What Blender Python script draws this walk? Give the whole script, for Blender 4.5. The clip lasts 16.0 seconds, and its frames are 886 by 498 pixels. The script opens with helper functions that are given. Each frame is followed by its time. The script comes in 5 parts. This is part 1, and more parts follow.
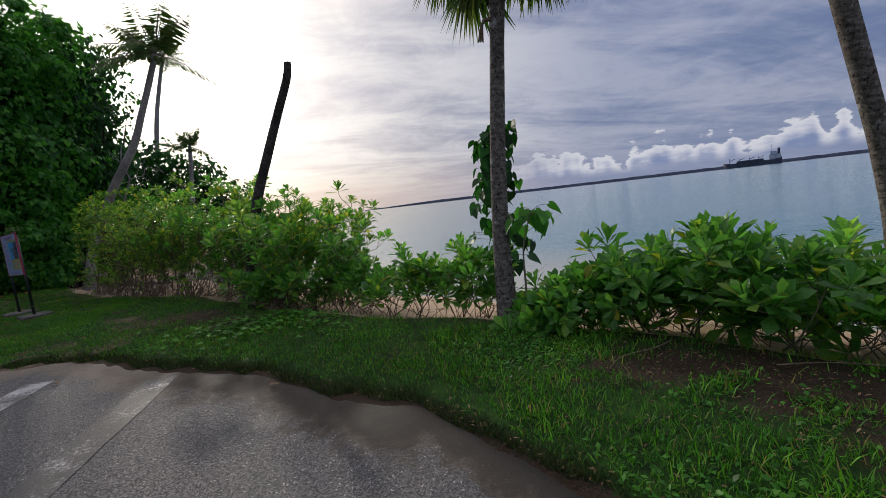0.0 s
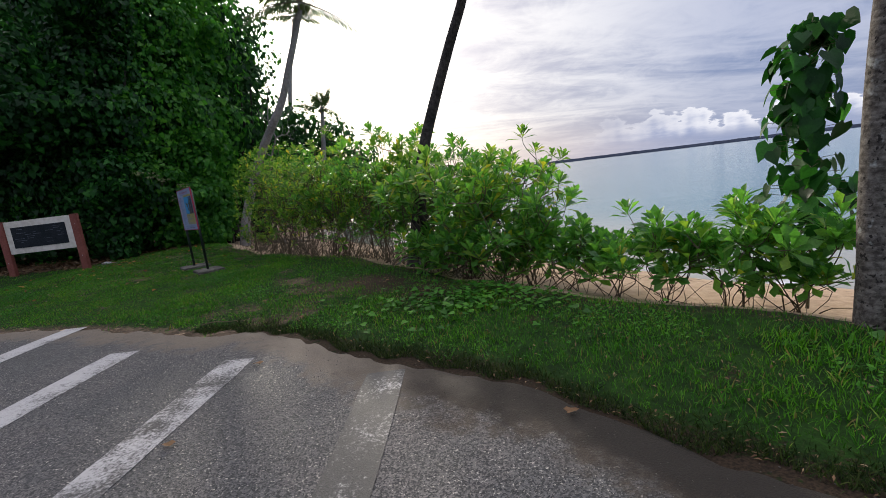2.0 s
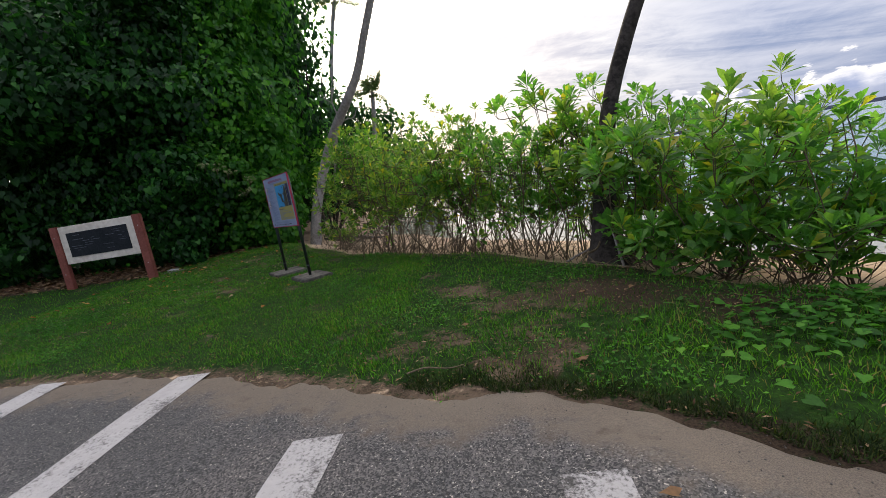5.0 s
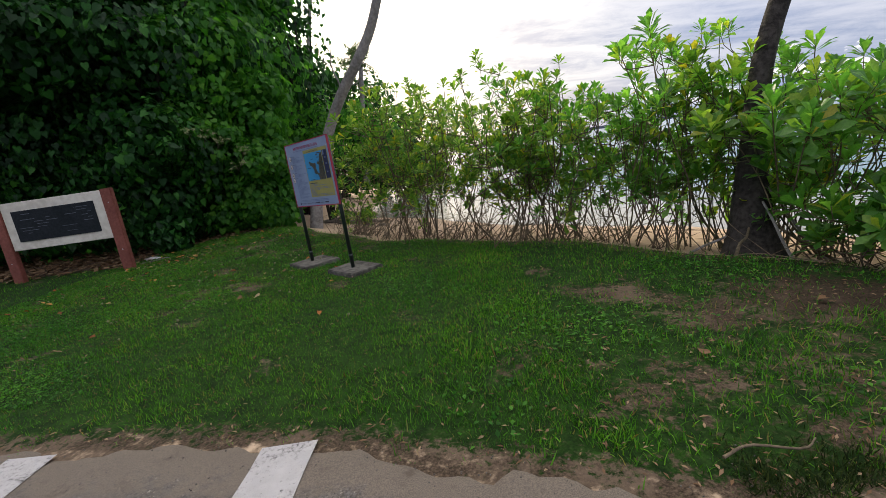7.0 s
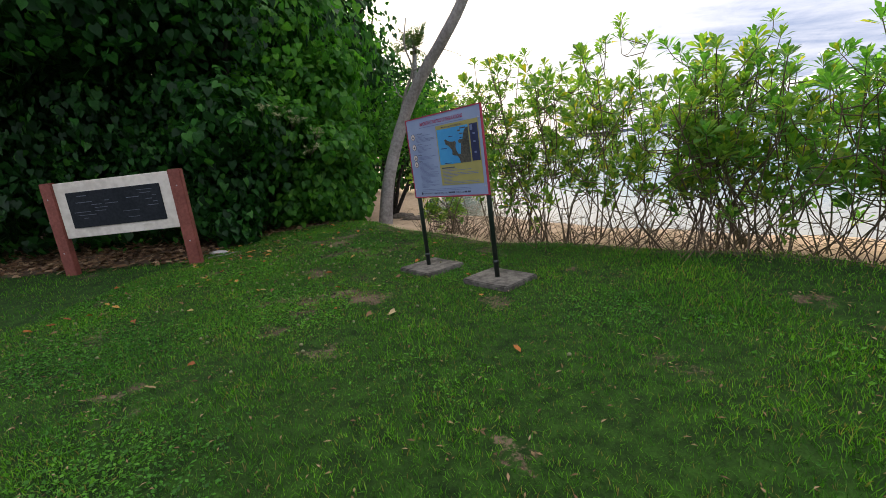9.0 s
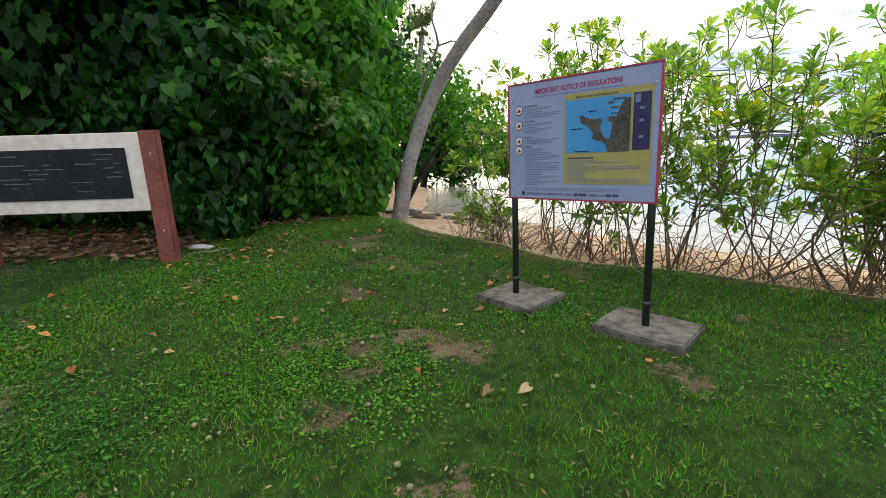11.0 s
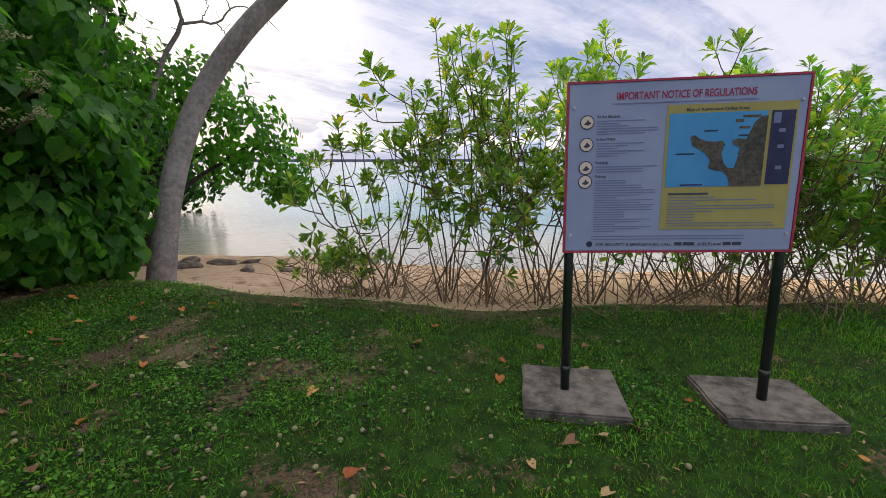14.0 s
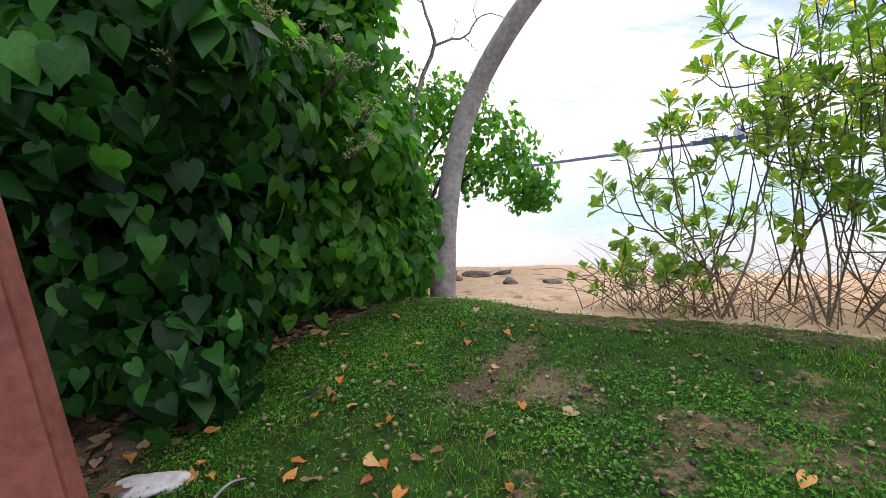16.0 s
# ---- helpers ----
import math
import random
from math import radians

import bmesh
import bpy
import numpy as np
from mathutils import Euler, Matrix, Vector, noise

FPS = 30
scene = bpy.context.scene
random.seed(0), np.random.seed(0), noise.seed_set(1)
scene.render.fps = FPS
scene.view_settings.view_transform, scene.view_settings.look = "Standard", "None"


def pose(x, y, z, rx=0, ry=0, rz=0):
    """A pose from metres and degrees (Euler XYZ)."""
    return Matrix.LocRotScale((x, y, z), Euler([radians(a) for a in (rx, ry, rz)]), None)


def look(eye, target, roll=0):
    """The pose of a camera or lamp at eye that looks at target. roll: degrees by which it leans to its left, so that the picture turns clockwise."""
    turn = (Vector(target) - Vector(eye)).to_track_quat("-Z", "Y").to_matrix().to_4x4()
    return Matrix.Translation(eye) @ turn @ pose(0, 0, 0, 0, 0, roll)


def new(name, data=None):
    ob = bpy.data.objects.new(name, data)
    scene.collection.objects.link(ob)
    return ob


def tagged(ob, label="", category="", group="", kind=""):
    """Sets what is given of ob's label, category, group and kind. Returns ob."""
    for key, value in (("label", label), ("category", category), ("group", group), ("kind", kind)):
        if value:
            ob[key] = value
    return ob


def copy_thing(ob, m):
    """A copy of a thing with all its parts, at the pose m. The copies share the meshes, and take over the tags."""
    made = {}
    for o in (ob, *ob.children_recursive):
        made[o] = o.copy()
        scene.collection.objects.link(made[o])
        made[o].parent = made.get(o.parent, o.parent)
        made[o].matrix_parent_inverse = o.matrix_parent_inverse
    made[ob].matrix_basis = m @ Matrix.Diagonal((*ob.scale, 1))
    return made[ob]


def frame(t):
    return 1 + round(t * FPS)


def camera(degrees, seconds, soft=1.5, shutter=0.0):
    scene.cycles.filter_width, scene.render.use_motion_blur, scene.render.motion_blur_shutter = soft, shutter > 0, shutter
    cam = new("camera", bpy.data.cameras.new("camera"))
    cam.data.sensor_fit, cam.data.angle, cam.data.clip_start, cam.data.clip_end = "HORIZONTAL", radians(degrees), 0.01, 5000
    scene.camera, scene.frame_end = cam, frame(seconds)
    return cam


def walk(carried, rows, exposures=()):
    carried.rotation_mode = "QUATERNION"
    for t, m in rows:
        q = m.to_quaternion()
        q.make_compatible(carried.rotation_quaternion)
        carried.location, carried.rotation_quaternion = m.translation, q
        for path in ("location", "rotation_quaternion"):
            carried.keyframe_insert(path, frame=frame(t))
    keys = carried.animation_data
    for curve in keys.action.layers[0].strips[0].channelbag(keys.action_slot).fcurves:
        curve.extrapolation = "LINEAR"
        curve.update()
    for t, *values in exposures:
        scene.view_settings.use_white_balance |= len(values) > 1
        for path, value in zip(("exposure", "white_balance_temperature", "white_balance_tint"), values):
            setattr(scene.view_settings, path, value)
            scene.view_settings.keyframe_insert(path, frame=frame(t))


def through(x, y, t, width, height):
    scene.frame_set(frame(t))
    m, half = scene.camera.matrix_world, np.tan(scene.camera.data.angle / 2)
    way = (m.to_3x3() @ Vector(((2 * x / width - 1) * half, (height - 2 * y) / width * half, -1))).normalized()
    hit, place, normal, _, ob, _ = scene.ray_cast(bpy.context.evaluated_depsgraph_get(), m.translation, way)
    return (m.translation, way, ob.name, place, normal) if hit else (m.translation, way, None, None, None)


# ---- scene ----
cam = camera(91.0, 16.0, soft=0.6)
PATH = [
    (0.0, (0.016, 0.014, 1.598), (0.372, 1.970, 1.381), -6.64),
    (0.5, (-0.365, 0.511, 1.615), (-0.163, 2.488, 1.385), -9.39),
    (1.0, (-0.767, 0.957, 1.616), (-0.814, 2.942, 1.375), -8.35),
    (1.5, (-1.176, 1.368, 1.596), (-1.283, 3.345, 1.310), -7.28),
    (2.0, (-1.610, 1.883, 1.559), (-1.722, 3.853, 1.233), -6.89),
    (2.5, (-2.085, 2.245, 1.585), (-2.237, 4.213, 1.267), -5.75),
    (3.0, (-2.559, 2.713, 1.550), (-2.849, 4.665, 1.228), -6.74),
    (3.5, (-3.075, 3.046, 1.531), (-3.506, 4.975, 1.226), -5.93),
    (6.0, (-5.292, 4.823, 1.561), (-5.325, 6.777, 1.137), -9.41),
    (6.5, (-5.805, 5.232, 1.562), (-5.847, 7.179, 1.106), -6.82),
    (7.0, (-6.296, 5.512, 1.562), (-6.347, 7.463, 1.126), -8.22),
    (7.5, (-6.800, 5.865, 1.553), (-7.056, 7.810, 1.163), -9.12),
    (8.0, (-7.289, 6.200, 1.550), (-7.617, 8.133, 1.157), -8.68),
    (10.5, (-9.145, 8.232, 1.513), (-8.897, 10.161, 1.046), -2.34),
    (11.0, (-9.461, 8.679, 1.481), (-9.447, 10.625, 1.022), -1.70),
    (11.5, (-9.775, 9.097, 1.497), (-9.653, 11.035, 1.018), -2.57),
    (12.0, (-10.092, 9.538, 1.494), (-10.014, 11.475, 1.001), -4.74),
    (12.5, (-10.399, 9.940, 1.472), (-10.197, 11.866, 0.976), -2.03),
    (13.0, (-10.605, 10.366, 1.471), (-10.144, 12.240, 0.948), -4.42),
    (13.5, (-10.819, 10.813, 1.511), (-9.974, 12.572, 1.078), -1.71),
    (14.0, (-11.025, 11.175, 1.547), (-9.801, 12.706, 1.151), -0.11),
    (14.5, (-11.259, 11.512, 1.532), (-10.586, 13.362, 1.180), -4.26),
    (15.0, (-11.499, 11.879, 1.540), (-10.941, 13.770, 1.202), -3.45),
    (15.5, (-11.669, 12.160, 1.540), (-11.018, 14.019, 1.195), -3.70),
    (16.0, (-11.849, 12.504, 1.540), (-11.369, 14.420, 1.221), -7.54),
]
EXPOSURES = [(0.0, -0.45, 6150, 10), (1.0, 0.04, 6200, 10), (2.0, 0.08, 6250, 9), (3.7, 0.2, 6350, 8), (5.8, 0.45, 6750, 8), (6.5, 0.45, 6750, 7), (7.0, 0.5, 6850, 7), (8.2, 1.05, 6950, 7), (10.3, 0.5, 7150, 7), (11.0, 1.3, 7300, 6), (12.2, 1.35, 7300, 6), (13.0, 1.45, 7350, 9), (13.7, 1.0, 7250, 10), (14.3, 0.65, 7200, 11), (15.0, 1.6, 7000, 12), (16.0, 1.6, 7000, 12)]
walk(cam, [(t, look(eye, target, roll)) for t, eye, target, roll in PATH], EXPOSURES)

# ---- sun and sky ----
SUN_AZ, SUN_EL = -18.6, 17.7
SUN_DIR = Vector((math.sin(radians(SUN_AZ)) * math.cos(radians(SUN_EL)), math.cos(radians(SUN_AZ)) * math.cos(radians(SUN_EL)), math.sin(radians(SUN_EL))))


class Nodes:
    """A small wrapper for building node trees."""

    def __init__(self, tree):
        self.tree = tree
        tree.nodes.clear()

    def add(self, kind, props=None, **inputs):
        n = self.tree.nodes.new(kind)
        props = props or {}
        if "sky_type" in props:
            n.sky_type, n.sun_disc, n.sun_elevation, n.sun_rotation = props["sky_type"], False, radians(SUN_EL), radians(SUN_AZ)
            n.air_density, n.dust_density = 1.2, 2.0
        if "attribute_name" in props:
            n.attribute_name = props["attribute_name"]
        if "wave_type" in props:
            n.wave_type, n.bands_direction = props["wave_type"], "Z"
        for k, v in inputs.items():
            self.put(n.inputs[k.replace("_", " ")], v)
        return n

    def put(self, socket, v):
        if isinstance(v, bpy.types.NodeSocket):
            self.tree.links.new(v, socket)
        elif isinstance(v, bpy.types.Node):
            self.tree.links.new(v.outputs[0], socket)
        elif isinstance(v, tuple) and len(v) == 3 and socket.type == "RGBA":
            socket.default_value = (*v, 1)
        else:
            socket.default_value = v

    def math(self, op, a, b=0.0, c=0.0, clamp=False):
        n = self.tree.nodes.new("ShaderNodeMath")
        n.operation, n.use_clamp = op, clamp
        for s, v in zip(n.inputs, (a, b, c)):
            self.put(s, v)
        return n.outputs[0]

    def vmath(self, op, a, b=(0, 0, 0)):
        n = self.tree.nodes.new("ShaderNodeVectorMath")
        n.operation = op
        self.put(n.inputs[0], a)
        self.put(n.inputs[1], b)
        return n

    def ramp(self, v, lo, hi, a=0.0, b=1.0):
        n = self.tree.nodes.new("ShaderNodeMapRange")
        n.interpolation_type = "SMOOTHSTEP"
        for s, x in zip(n.inputs, (v, lo, hi, a, b)):
            self.put(s, x)
        return n.outputs[0]

    def mix(self, f, a, b, how="MIX"):
        n = self.tree.nodes.new("ShaderNodeMix")
        n.data_type, n.blend_type = "RGBA", how
        for i, v in ((0, f), (6, a), (7, b)):
            self.put(n.inputs[i], v)
        return n.outputs[2]

    def noise(self, vec, scale, detail=4.0, rough=0.55, distort=0.0):
        n = self.tree.nodes.new("ShaderNodeTexNoise")
        if vec is not None:
            self.put(n.inputs["Vector"], vec)
        for k, v in (("Scale", scale), ("Detail", detail), ("Roughness", rough), ("Distortion", distort)):
            n.inputs[k].default_value = v
        return n.outputs[0]

    def bump(self, h, strength, distance=0.02):
        n = self.add("ShaderNodeBump", None, Strength=strength, Distance=distance)
        self.put(n.inputs["Height"], h)
        return n.outputs[0]


def build_sky():
    world = bpy.data.worlds.new("sky")
    scene.world = world
    world.use_nodes = True
    w = Nodes(world.node_tree)
    way = w.add("ShaderNodeTexCoord").outputs["Generated"]
    sep = w.add("ShaderNodeSeparateXYZ", None, Vector=way)
    z = sep.outputs[2]
    up = w.math("MAXIMUM", z, 0.0)
    sky = w.add("ShaderNodeTexSky", {"sky_type": "NISHITA"})
    clear = w.mix(1.0, sky.outputs[0], (0.075, 0.075, 0.08), "MULTIPLY")
    # flat plane of high cloud, so that it runs together towards the horizon
    flat = w.vmath("DIVIDE", way, w.add("ShaderNodeCombineXYZ", None, X=w.math("ADD", up, 0.16), Y=w.math("ADD", up, 0.16), Z=w.math("ADD", up, 0.16)).outputs[0]).outputs[0]
    streak = w.add("ShaderNodeMapping", None, Vector=flat, Rotation=(0, 0, radians(-28)), Scale=(0.45, 1.5, 1.0)).outputs[0]
    high = w.noise(streak, 1.25, 6.0, 0.6, 0.5)
    wisps = w.noise(flat, 3.4, 8.0, 0.68, 0.8)
    veil = w.ramp(w.math("ADD", w.math("MULTIPLY", high, 0.72), w.math("MULTIPLY", wisps, 0.28)), 0.36, 0.62)
    near_sun = w.math("MAXIMUM", w.vmath("DOT_PRODUCT", way, tuple(SUN_DIR)).outputs["Value"], 0.0)
    wide = w.ramp(near_sun, 0.62, 1.0)
    glow = w.math("POWER", near_sun, 22.0)
    core = w.math("POWER", near_sun, 160.0)
    dim = w.mix(wide, (0.21, 0.27, 0.48), (0.60, 0.57, 0.65))
    lit = w.mix(wide, (0.55, 0.57, 0.72), (1.2, 1.12, 1.05))
    cloud = w.mix(veil, dim, lit)
    low = w.ramp(z, 0.13, 0.0)
    cloud = w.mix(w.math("MULTIPLY", low, 0.75), cloud, w.mix(wide, (0.34, 0.41, 0.62), (0.84, 0.70, 0.65)))
    both = w.mix(0.82, clear, cloud)
    # heaped clouds above the horizon, on the side away from the sun
    az = w.math("ARCTAN2", sep.outputs[0], sep.outputs[1])
    band = w.add("ShaderNodeCombineXYZ", None, X=w.math("MULTIPLY", az, 9.0), Y=w.math("MULTIPLY", z, 26.0), Z=0.0).outputs[0]
    tops = w.noise(w.add("ShaderNodeCombineXYZ", None, X=w.math("MULTIPLY", az, 13.0), Y=0.0, Z=4.0).outputs[0], 1.0, 2.0, 0.6)
    puff = w.noise(band, 1.6, 6.0, 0.62)
    top = w.math("ADD", w.math("MULTIPLY", w.math("SUBTRACT", tops, 0.28), 0.27), w.math("MULTIPLY", w.math("SUBTRACT", puff, 0.5), 0.13))
    side = w.ramp(az, 0.22, 0.55)
    heap = w.math("MULTIPLY", w.math("MULTIPLY", w.ramp(w.math("SUBTRACT", top, z), -0.004, 0.006), w.ramp(z, 0.012, 0.035)), side)
    shade = w.ramp(w.math("SUBTRACT", w.math("ADD", z, w.math("MULTIPLY", puff, 0.03)), top), -0.045, 0.012)
    both = w.mix(w.math("MULTIPLY", heap, 0.85), both, w.mix(shade, (0.27, 0.33, 0.54), (0.95, 0.92, 0.94)))
    both = w.mix(1.0, both, w.mix(w.ramp(z, 0.32, 0.85), (1, 1, 1), (3.4, 3.1, 2.4)), "MULTIPLY")
    both = w.mix(1.0, both, w.mix(glow, (0, 0, 0), (0.85, 0.76, 0.66)), "ADD")
    both = w.mix(1.0, both, w.mix(core, (0, 0, 0), (5.0, 4.5, 3.8)), "ADD")
    back = w.add("ShaderNodeBackground", None, Color=both, Strength=1.0)
    w.add("ShaderNodeOutputWorld", None, Surface=back)


build_sky()
sun = new("sun", bpy.data.lights.new("sun", "SUN"))
sun.data.energy, sun.data.angle, sun.data.color = 2.6, radians(1.2), (1.0, 0.88, 0.72)
sun.matrix_world = look(SUN_DIR * 60, (0, 0, 0))


# ---- materials ----
def material(name, build, rough=0.8, spec=0.3):
    m = bpy.data.materials.new(name)
    m.use_nodes = True
    n = Nodes(m.node_tree)
    place = n.add("ShaderNodeNewGeometry").outputs["Position"]
    made = build(n, place)
    b = n.add("ShaderNodeBsdfPrincipled", None, Base_Color=made[0], Roughness=made[2] if len(made) > 2 else rough)
    b.inputs["Specular IOR Level"].default_value = spec
    if len(made) > 1 and made[1] is not None:
        n.put(b.inputs["Normal"], made[1])
    n.add("ShaderNodeOutputMaterial", None, Surface=b)
    return m


def plain(name, a, b, scale=20.0, rough=0.7, bump=0.3, spec=0.3):
    """Two tones mixed by fine and coarse grain."""

    def build(n, p):
        f = n.math("ADD", n.math("MULTIPLY", n.noise(p, scale, 6.0, 0.6), 0.6), n.math("MULTIPLY", n.noise(p, scale * 0.13, 3.0), 0.4))
        f = n.ramp(f, 0.35, 0.65)
        return n.mix(f, a, b), n.bump(n.noise(p, scale * 3, 5.0, 0.6), bump, 0.01)

    return material(name, build, rough, spec)


def leafy(name, tones, gloss=0.35, through=0.35, spec=0.5, single=False, drift=False):
    """Leaves: each one of its own tone, letting light through."""
    m = bpy.data.materials.new(name)
    m.use_nodes = True
    n = Nodes(m.node_tree)
    geo = n.add("ShaderNodeNewGeometry")
    r = n.add("ShaderNodeValToRGB", None, Fac=n.add("ShaderNodeObjectInfo").outputs["Random"] if single else geo.outputs["Random Per Island"])
    el = r.color_ramp.elements
    el[0].position, el[0].color = tones[0][0], (*tones[0][1], 1)
    el[1].position, el[1].color = tones[-1][0], (*tones[-1][1], 1)
    for at, c in tones[1:-1]:
        e = el.new(at)
        e.color = (*c, 1)
    grain = n.noise(geo.outputs["Position"], 45.0, 4.0)
    c = n.mix(n.ramp(grain, 0.3, 0.7), n.mix(1.0, r.outputs[0], (0.72, 0.76, 0.7), "MULTIPLY"), r.outputs[0])
    if drift:
        wide = n.math("ADD", n.math("MULTIPLY", n.noise(geo.outputs["Position"], 0.55, 3.0), 0.6), n.math("MULTIPLY", n.noise(geo.outputs["Position"], 2.6, 4.0), 0.4))
        c = n.mix(1.0, c, n.mix(n.ramp(wide, 0.38, 0.62), (0.76, 0.82, 0.76), (1.45, 1.2, 0.92)), "MULTIPLY")
    b = n.add("ShaderNodeBsdfPrincipled", None, Base_Color=c, Roughness=gloss, Normal=n.bump(grain, 0.25, 0.01))
    b.inputs["Specular IOR Level"].default_value = spec
    t = n.add("ShaderNodeBsdfTranslucent", None, Color=n.mix(1.0, c, (1.3, 1.45, 0.7), "MULTIPLY"))
    x = n.add("ShaderNodeMixShader", None, Fac=through)
    n.put(x.inputs[1], b)
    n.put(x.inputs[2], t)
    n.add("ShaderNodeOutputMaterial", None, Surface=x)
    return m


def build_ground(n, p):
    sand_at = n.add("ShaderNodeAttribute", {"attribute_name": "sand"}).outputs["Fac"]
    dirt_at = n.add("ShaderNodeAttribute", {"attribute_name": "dirt"}).outputs["Fac"]
    fine, mid, wide = n.noise(p, 60.0, 6.0, 0.7), n.noise(p, 7.0, 5.0, 0.65), n.noise(p, 0.9, 4.0)
    green = n.mix(n.ramp(mid, 0.3, 0.7), (0.009, 0.026, 0.004), (0.028, 0.08, 0.009))
    green = n.mix(n.ramp(fine, 0.35, 0.7), n.mix(1.0, green, (0.5, 0.5, 0.45), "MULTIPLY"), green)
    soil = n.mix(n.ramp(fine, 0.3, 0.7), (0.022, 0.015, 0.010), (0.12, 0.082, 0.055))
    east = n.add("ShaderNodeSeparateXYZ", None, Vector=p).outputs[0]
    # Eastern soil darkened: wet earth, plus the edge's shade put into the colour.
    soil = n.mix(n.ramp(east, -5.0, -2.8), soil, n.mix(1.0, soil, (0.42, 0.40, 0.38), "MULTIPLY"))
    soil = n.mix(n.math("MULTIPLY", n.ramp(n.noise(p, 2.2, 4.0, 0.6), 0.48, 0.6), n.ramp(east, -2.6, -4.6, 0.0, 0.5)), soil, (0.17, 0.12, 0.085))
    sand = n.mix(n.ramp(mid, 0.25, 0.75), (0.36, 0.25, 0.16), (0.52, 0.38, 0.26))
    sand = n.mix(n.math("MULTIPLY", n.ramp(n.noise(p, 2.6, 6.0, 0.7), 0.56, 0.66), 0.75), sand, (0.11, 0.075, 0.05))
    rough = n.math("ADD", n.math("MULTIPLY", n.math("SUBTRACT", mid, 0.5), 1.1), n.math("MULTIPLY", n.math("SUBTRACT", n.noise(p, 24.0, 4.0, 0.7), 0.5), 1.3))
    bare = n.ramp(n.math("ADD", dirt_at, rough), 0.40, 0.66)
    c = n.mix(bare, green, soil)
    c = n.mix(n.ramp(n.math("ADD", sand_at, n.math("MULTIPLY", n.math("SUBTRACT", mid, 0.5), 0.8)), 0.42, 0.6), c, sand)
    return c, n.bump(n.math("ADD", n.math("MULTIPLY", fine, 0.4), mid), 0.6, 0.02)


def build_asphalt(n, p):
    dirt_at = n.add("ShaderNodeAttribute", {"attribute_name": "dirt"}).outputs["Fac"]
    vor = n.add("ShaderNodeTexVoronoi", None, Vector=p, Scale=105.0)
    fine, mid, wide = n.noise(p, 150.0, 4.0, 0.7), n.noise(p, 5.0, 6.0, 0.7), n.noise(p, 0.8, 4.0, 0.6)
    stone = n.mix(n.ramp(vor.outputs["Color"], 0.2, 0.9), (0.03, 0.03, 0.032), (0.125, 0.118, 0.117))
    stone = n.mix(n.ramp(wide, 0.4, 0.65), stone, n.mix(1.0, stone, (1.5, 1.42, 1.35), "MULTIPLY"))
    stone = n.mix(n.ramp(n.noise(p, 56.0, 2.0, 0.5), 0.645, 0.70), stone, (0.40, 0.36, 0.32))
    east = n.add("ShaderNodeSeparateXYZ", None, Vector=p).outputs[0]
    mud = n.mix(n.ramp(fine, 0.3, 0.7), (0.026, 0.018, 0.012), (0.08, 0.056, 0.038))
    mud = n.mix(n.ramp(n.noise(p, 2.4, 6.0, 0.7), 0.42, 0.6), mud, (0.022, 0.015, 0.011))
    mud = n.mix(n.ramp(n.math("ADD", dirt_at, n.math("MULTIPLY", n.math("SUBTRACT", mid, 0.5), 0.7)), 0.55, 0.85), mud, n.mix(n.ramp(fine, 0.3, 0.7), (0.012, 0.009, 0.007), (0.032, 0.024, 0.018)))
    silt = n.mix(n.ramp(fine, 0.3, 0.7), (0.10, 0.08, 0.063), (0.21, 0.168, 0.134))
    silt = n.mix(n.math("MULTIPLY", n.ramp(mid, 0.55, 0.72), 0.7), silt, (0.07, 0.052, 0.04))
    film = n.mix(n.ramp(n.math("ADD", east, n.math("MULTIPLY", n.math("SUBTRACT", wide, 0.5), 2.0)), -3.4, -1.4), silt, mud)
    f = n.ramp(n.math("ADD", dirt_at, n.math("MULTIPLY", n.math("SUBTRACT", mid, 0.5), 1.2)), 0.30, 0.75)
    return n.mix(f, stone, film), n.bump(n.math("ADD", n.math("MULTIPLY", vor.outputs["Distance"], 1.0), n.math("MULTIPLY", fine, 0.5)), 0.45, 0.008), n.mix(n.ramp(wide, 0.35, 0.7), (0.68, 0.68, 0.68), (0.88, 0.88, 0.88))


def build_line(n, p, low=0.50):
    wear = n.math("ADD", n.math("MULTIPLY", n.noise(p, 38.0, 6.0, 0.75), 0.6), n.math("MULTIPLY", n.noise(p, 3.0, 4.0), 0.4))
    f = n.ramp(wear, low - 0.02, low + 0.13)
    return n.mix(f, n.mix(n.noise(p, 14.0), (0.36, 0.335, 0.33), (0.52, 0.49, 0.485)), n.mix(n.ramp(n.noise(p, 150.0, 4.0, 0.7), 0.3, 0.7), (0.035, 0.033, 0.032), (0.10, 0.092, 0.088))), n.bump(n.noise(p, 120.0), 0.5, 0.01)


def build_sea(n, p):
    q = n.add("ShaderNodeMapping", None, Vector=p, Rotation=(0, 0, radians(-45)), Scale=(0.35, 1.0, 1.0)).outputs[0]
    big, small = n.noise(q, 0.55, 4.0, 0.6), n.noise(q, 4.5, 4.0, 0.6)
    off = n.add("ShaderNodeAttribute", {"attribute_name": "shallow"}).outputs["Fac"]
    c = n.mix(n.ramp(off, 0.0, 1.0), n.mix(n.noise(p, 0.02), (0.045, 0.16, 0.20), (0.07, 0.21, 0.24)), (0.34, 0.33, 0.27))
    foam = n.math("MULTIPLY", n.ramp(n.noise(q, 1.6, 5.0, 0.7), 0.54, 0.66), n.ramp(off, 0.965, 0.998))
    return n.mix(foam, c, (0.7, 0.7, 0.7)), n.bump(n.math("ADD", n.math("MULTIPLY", small, 0.35), big), 0.32, 0.12), 0.12


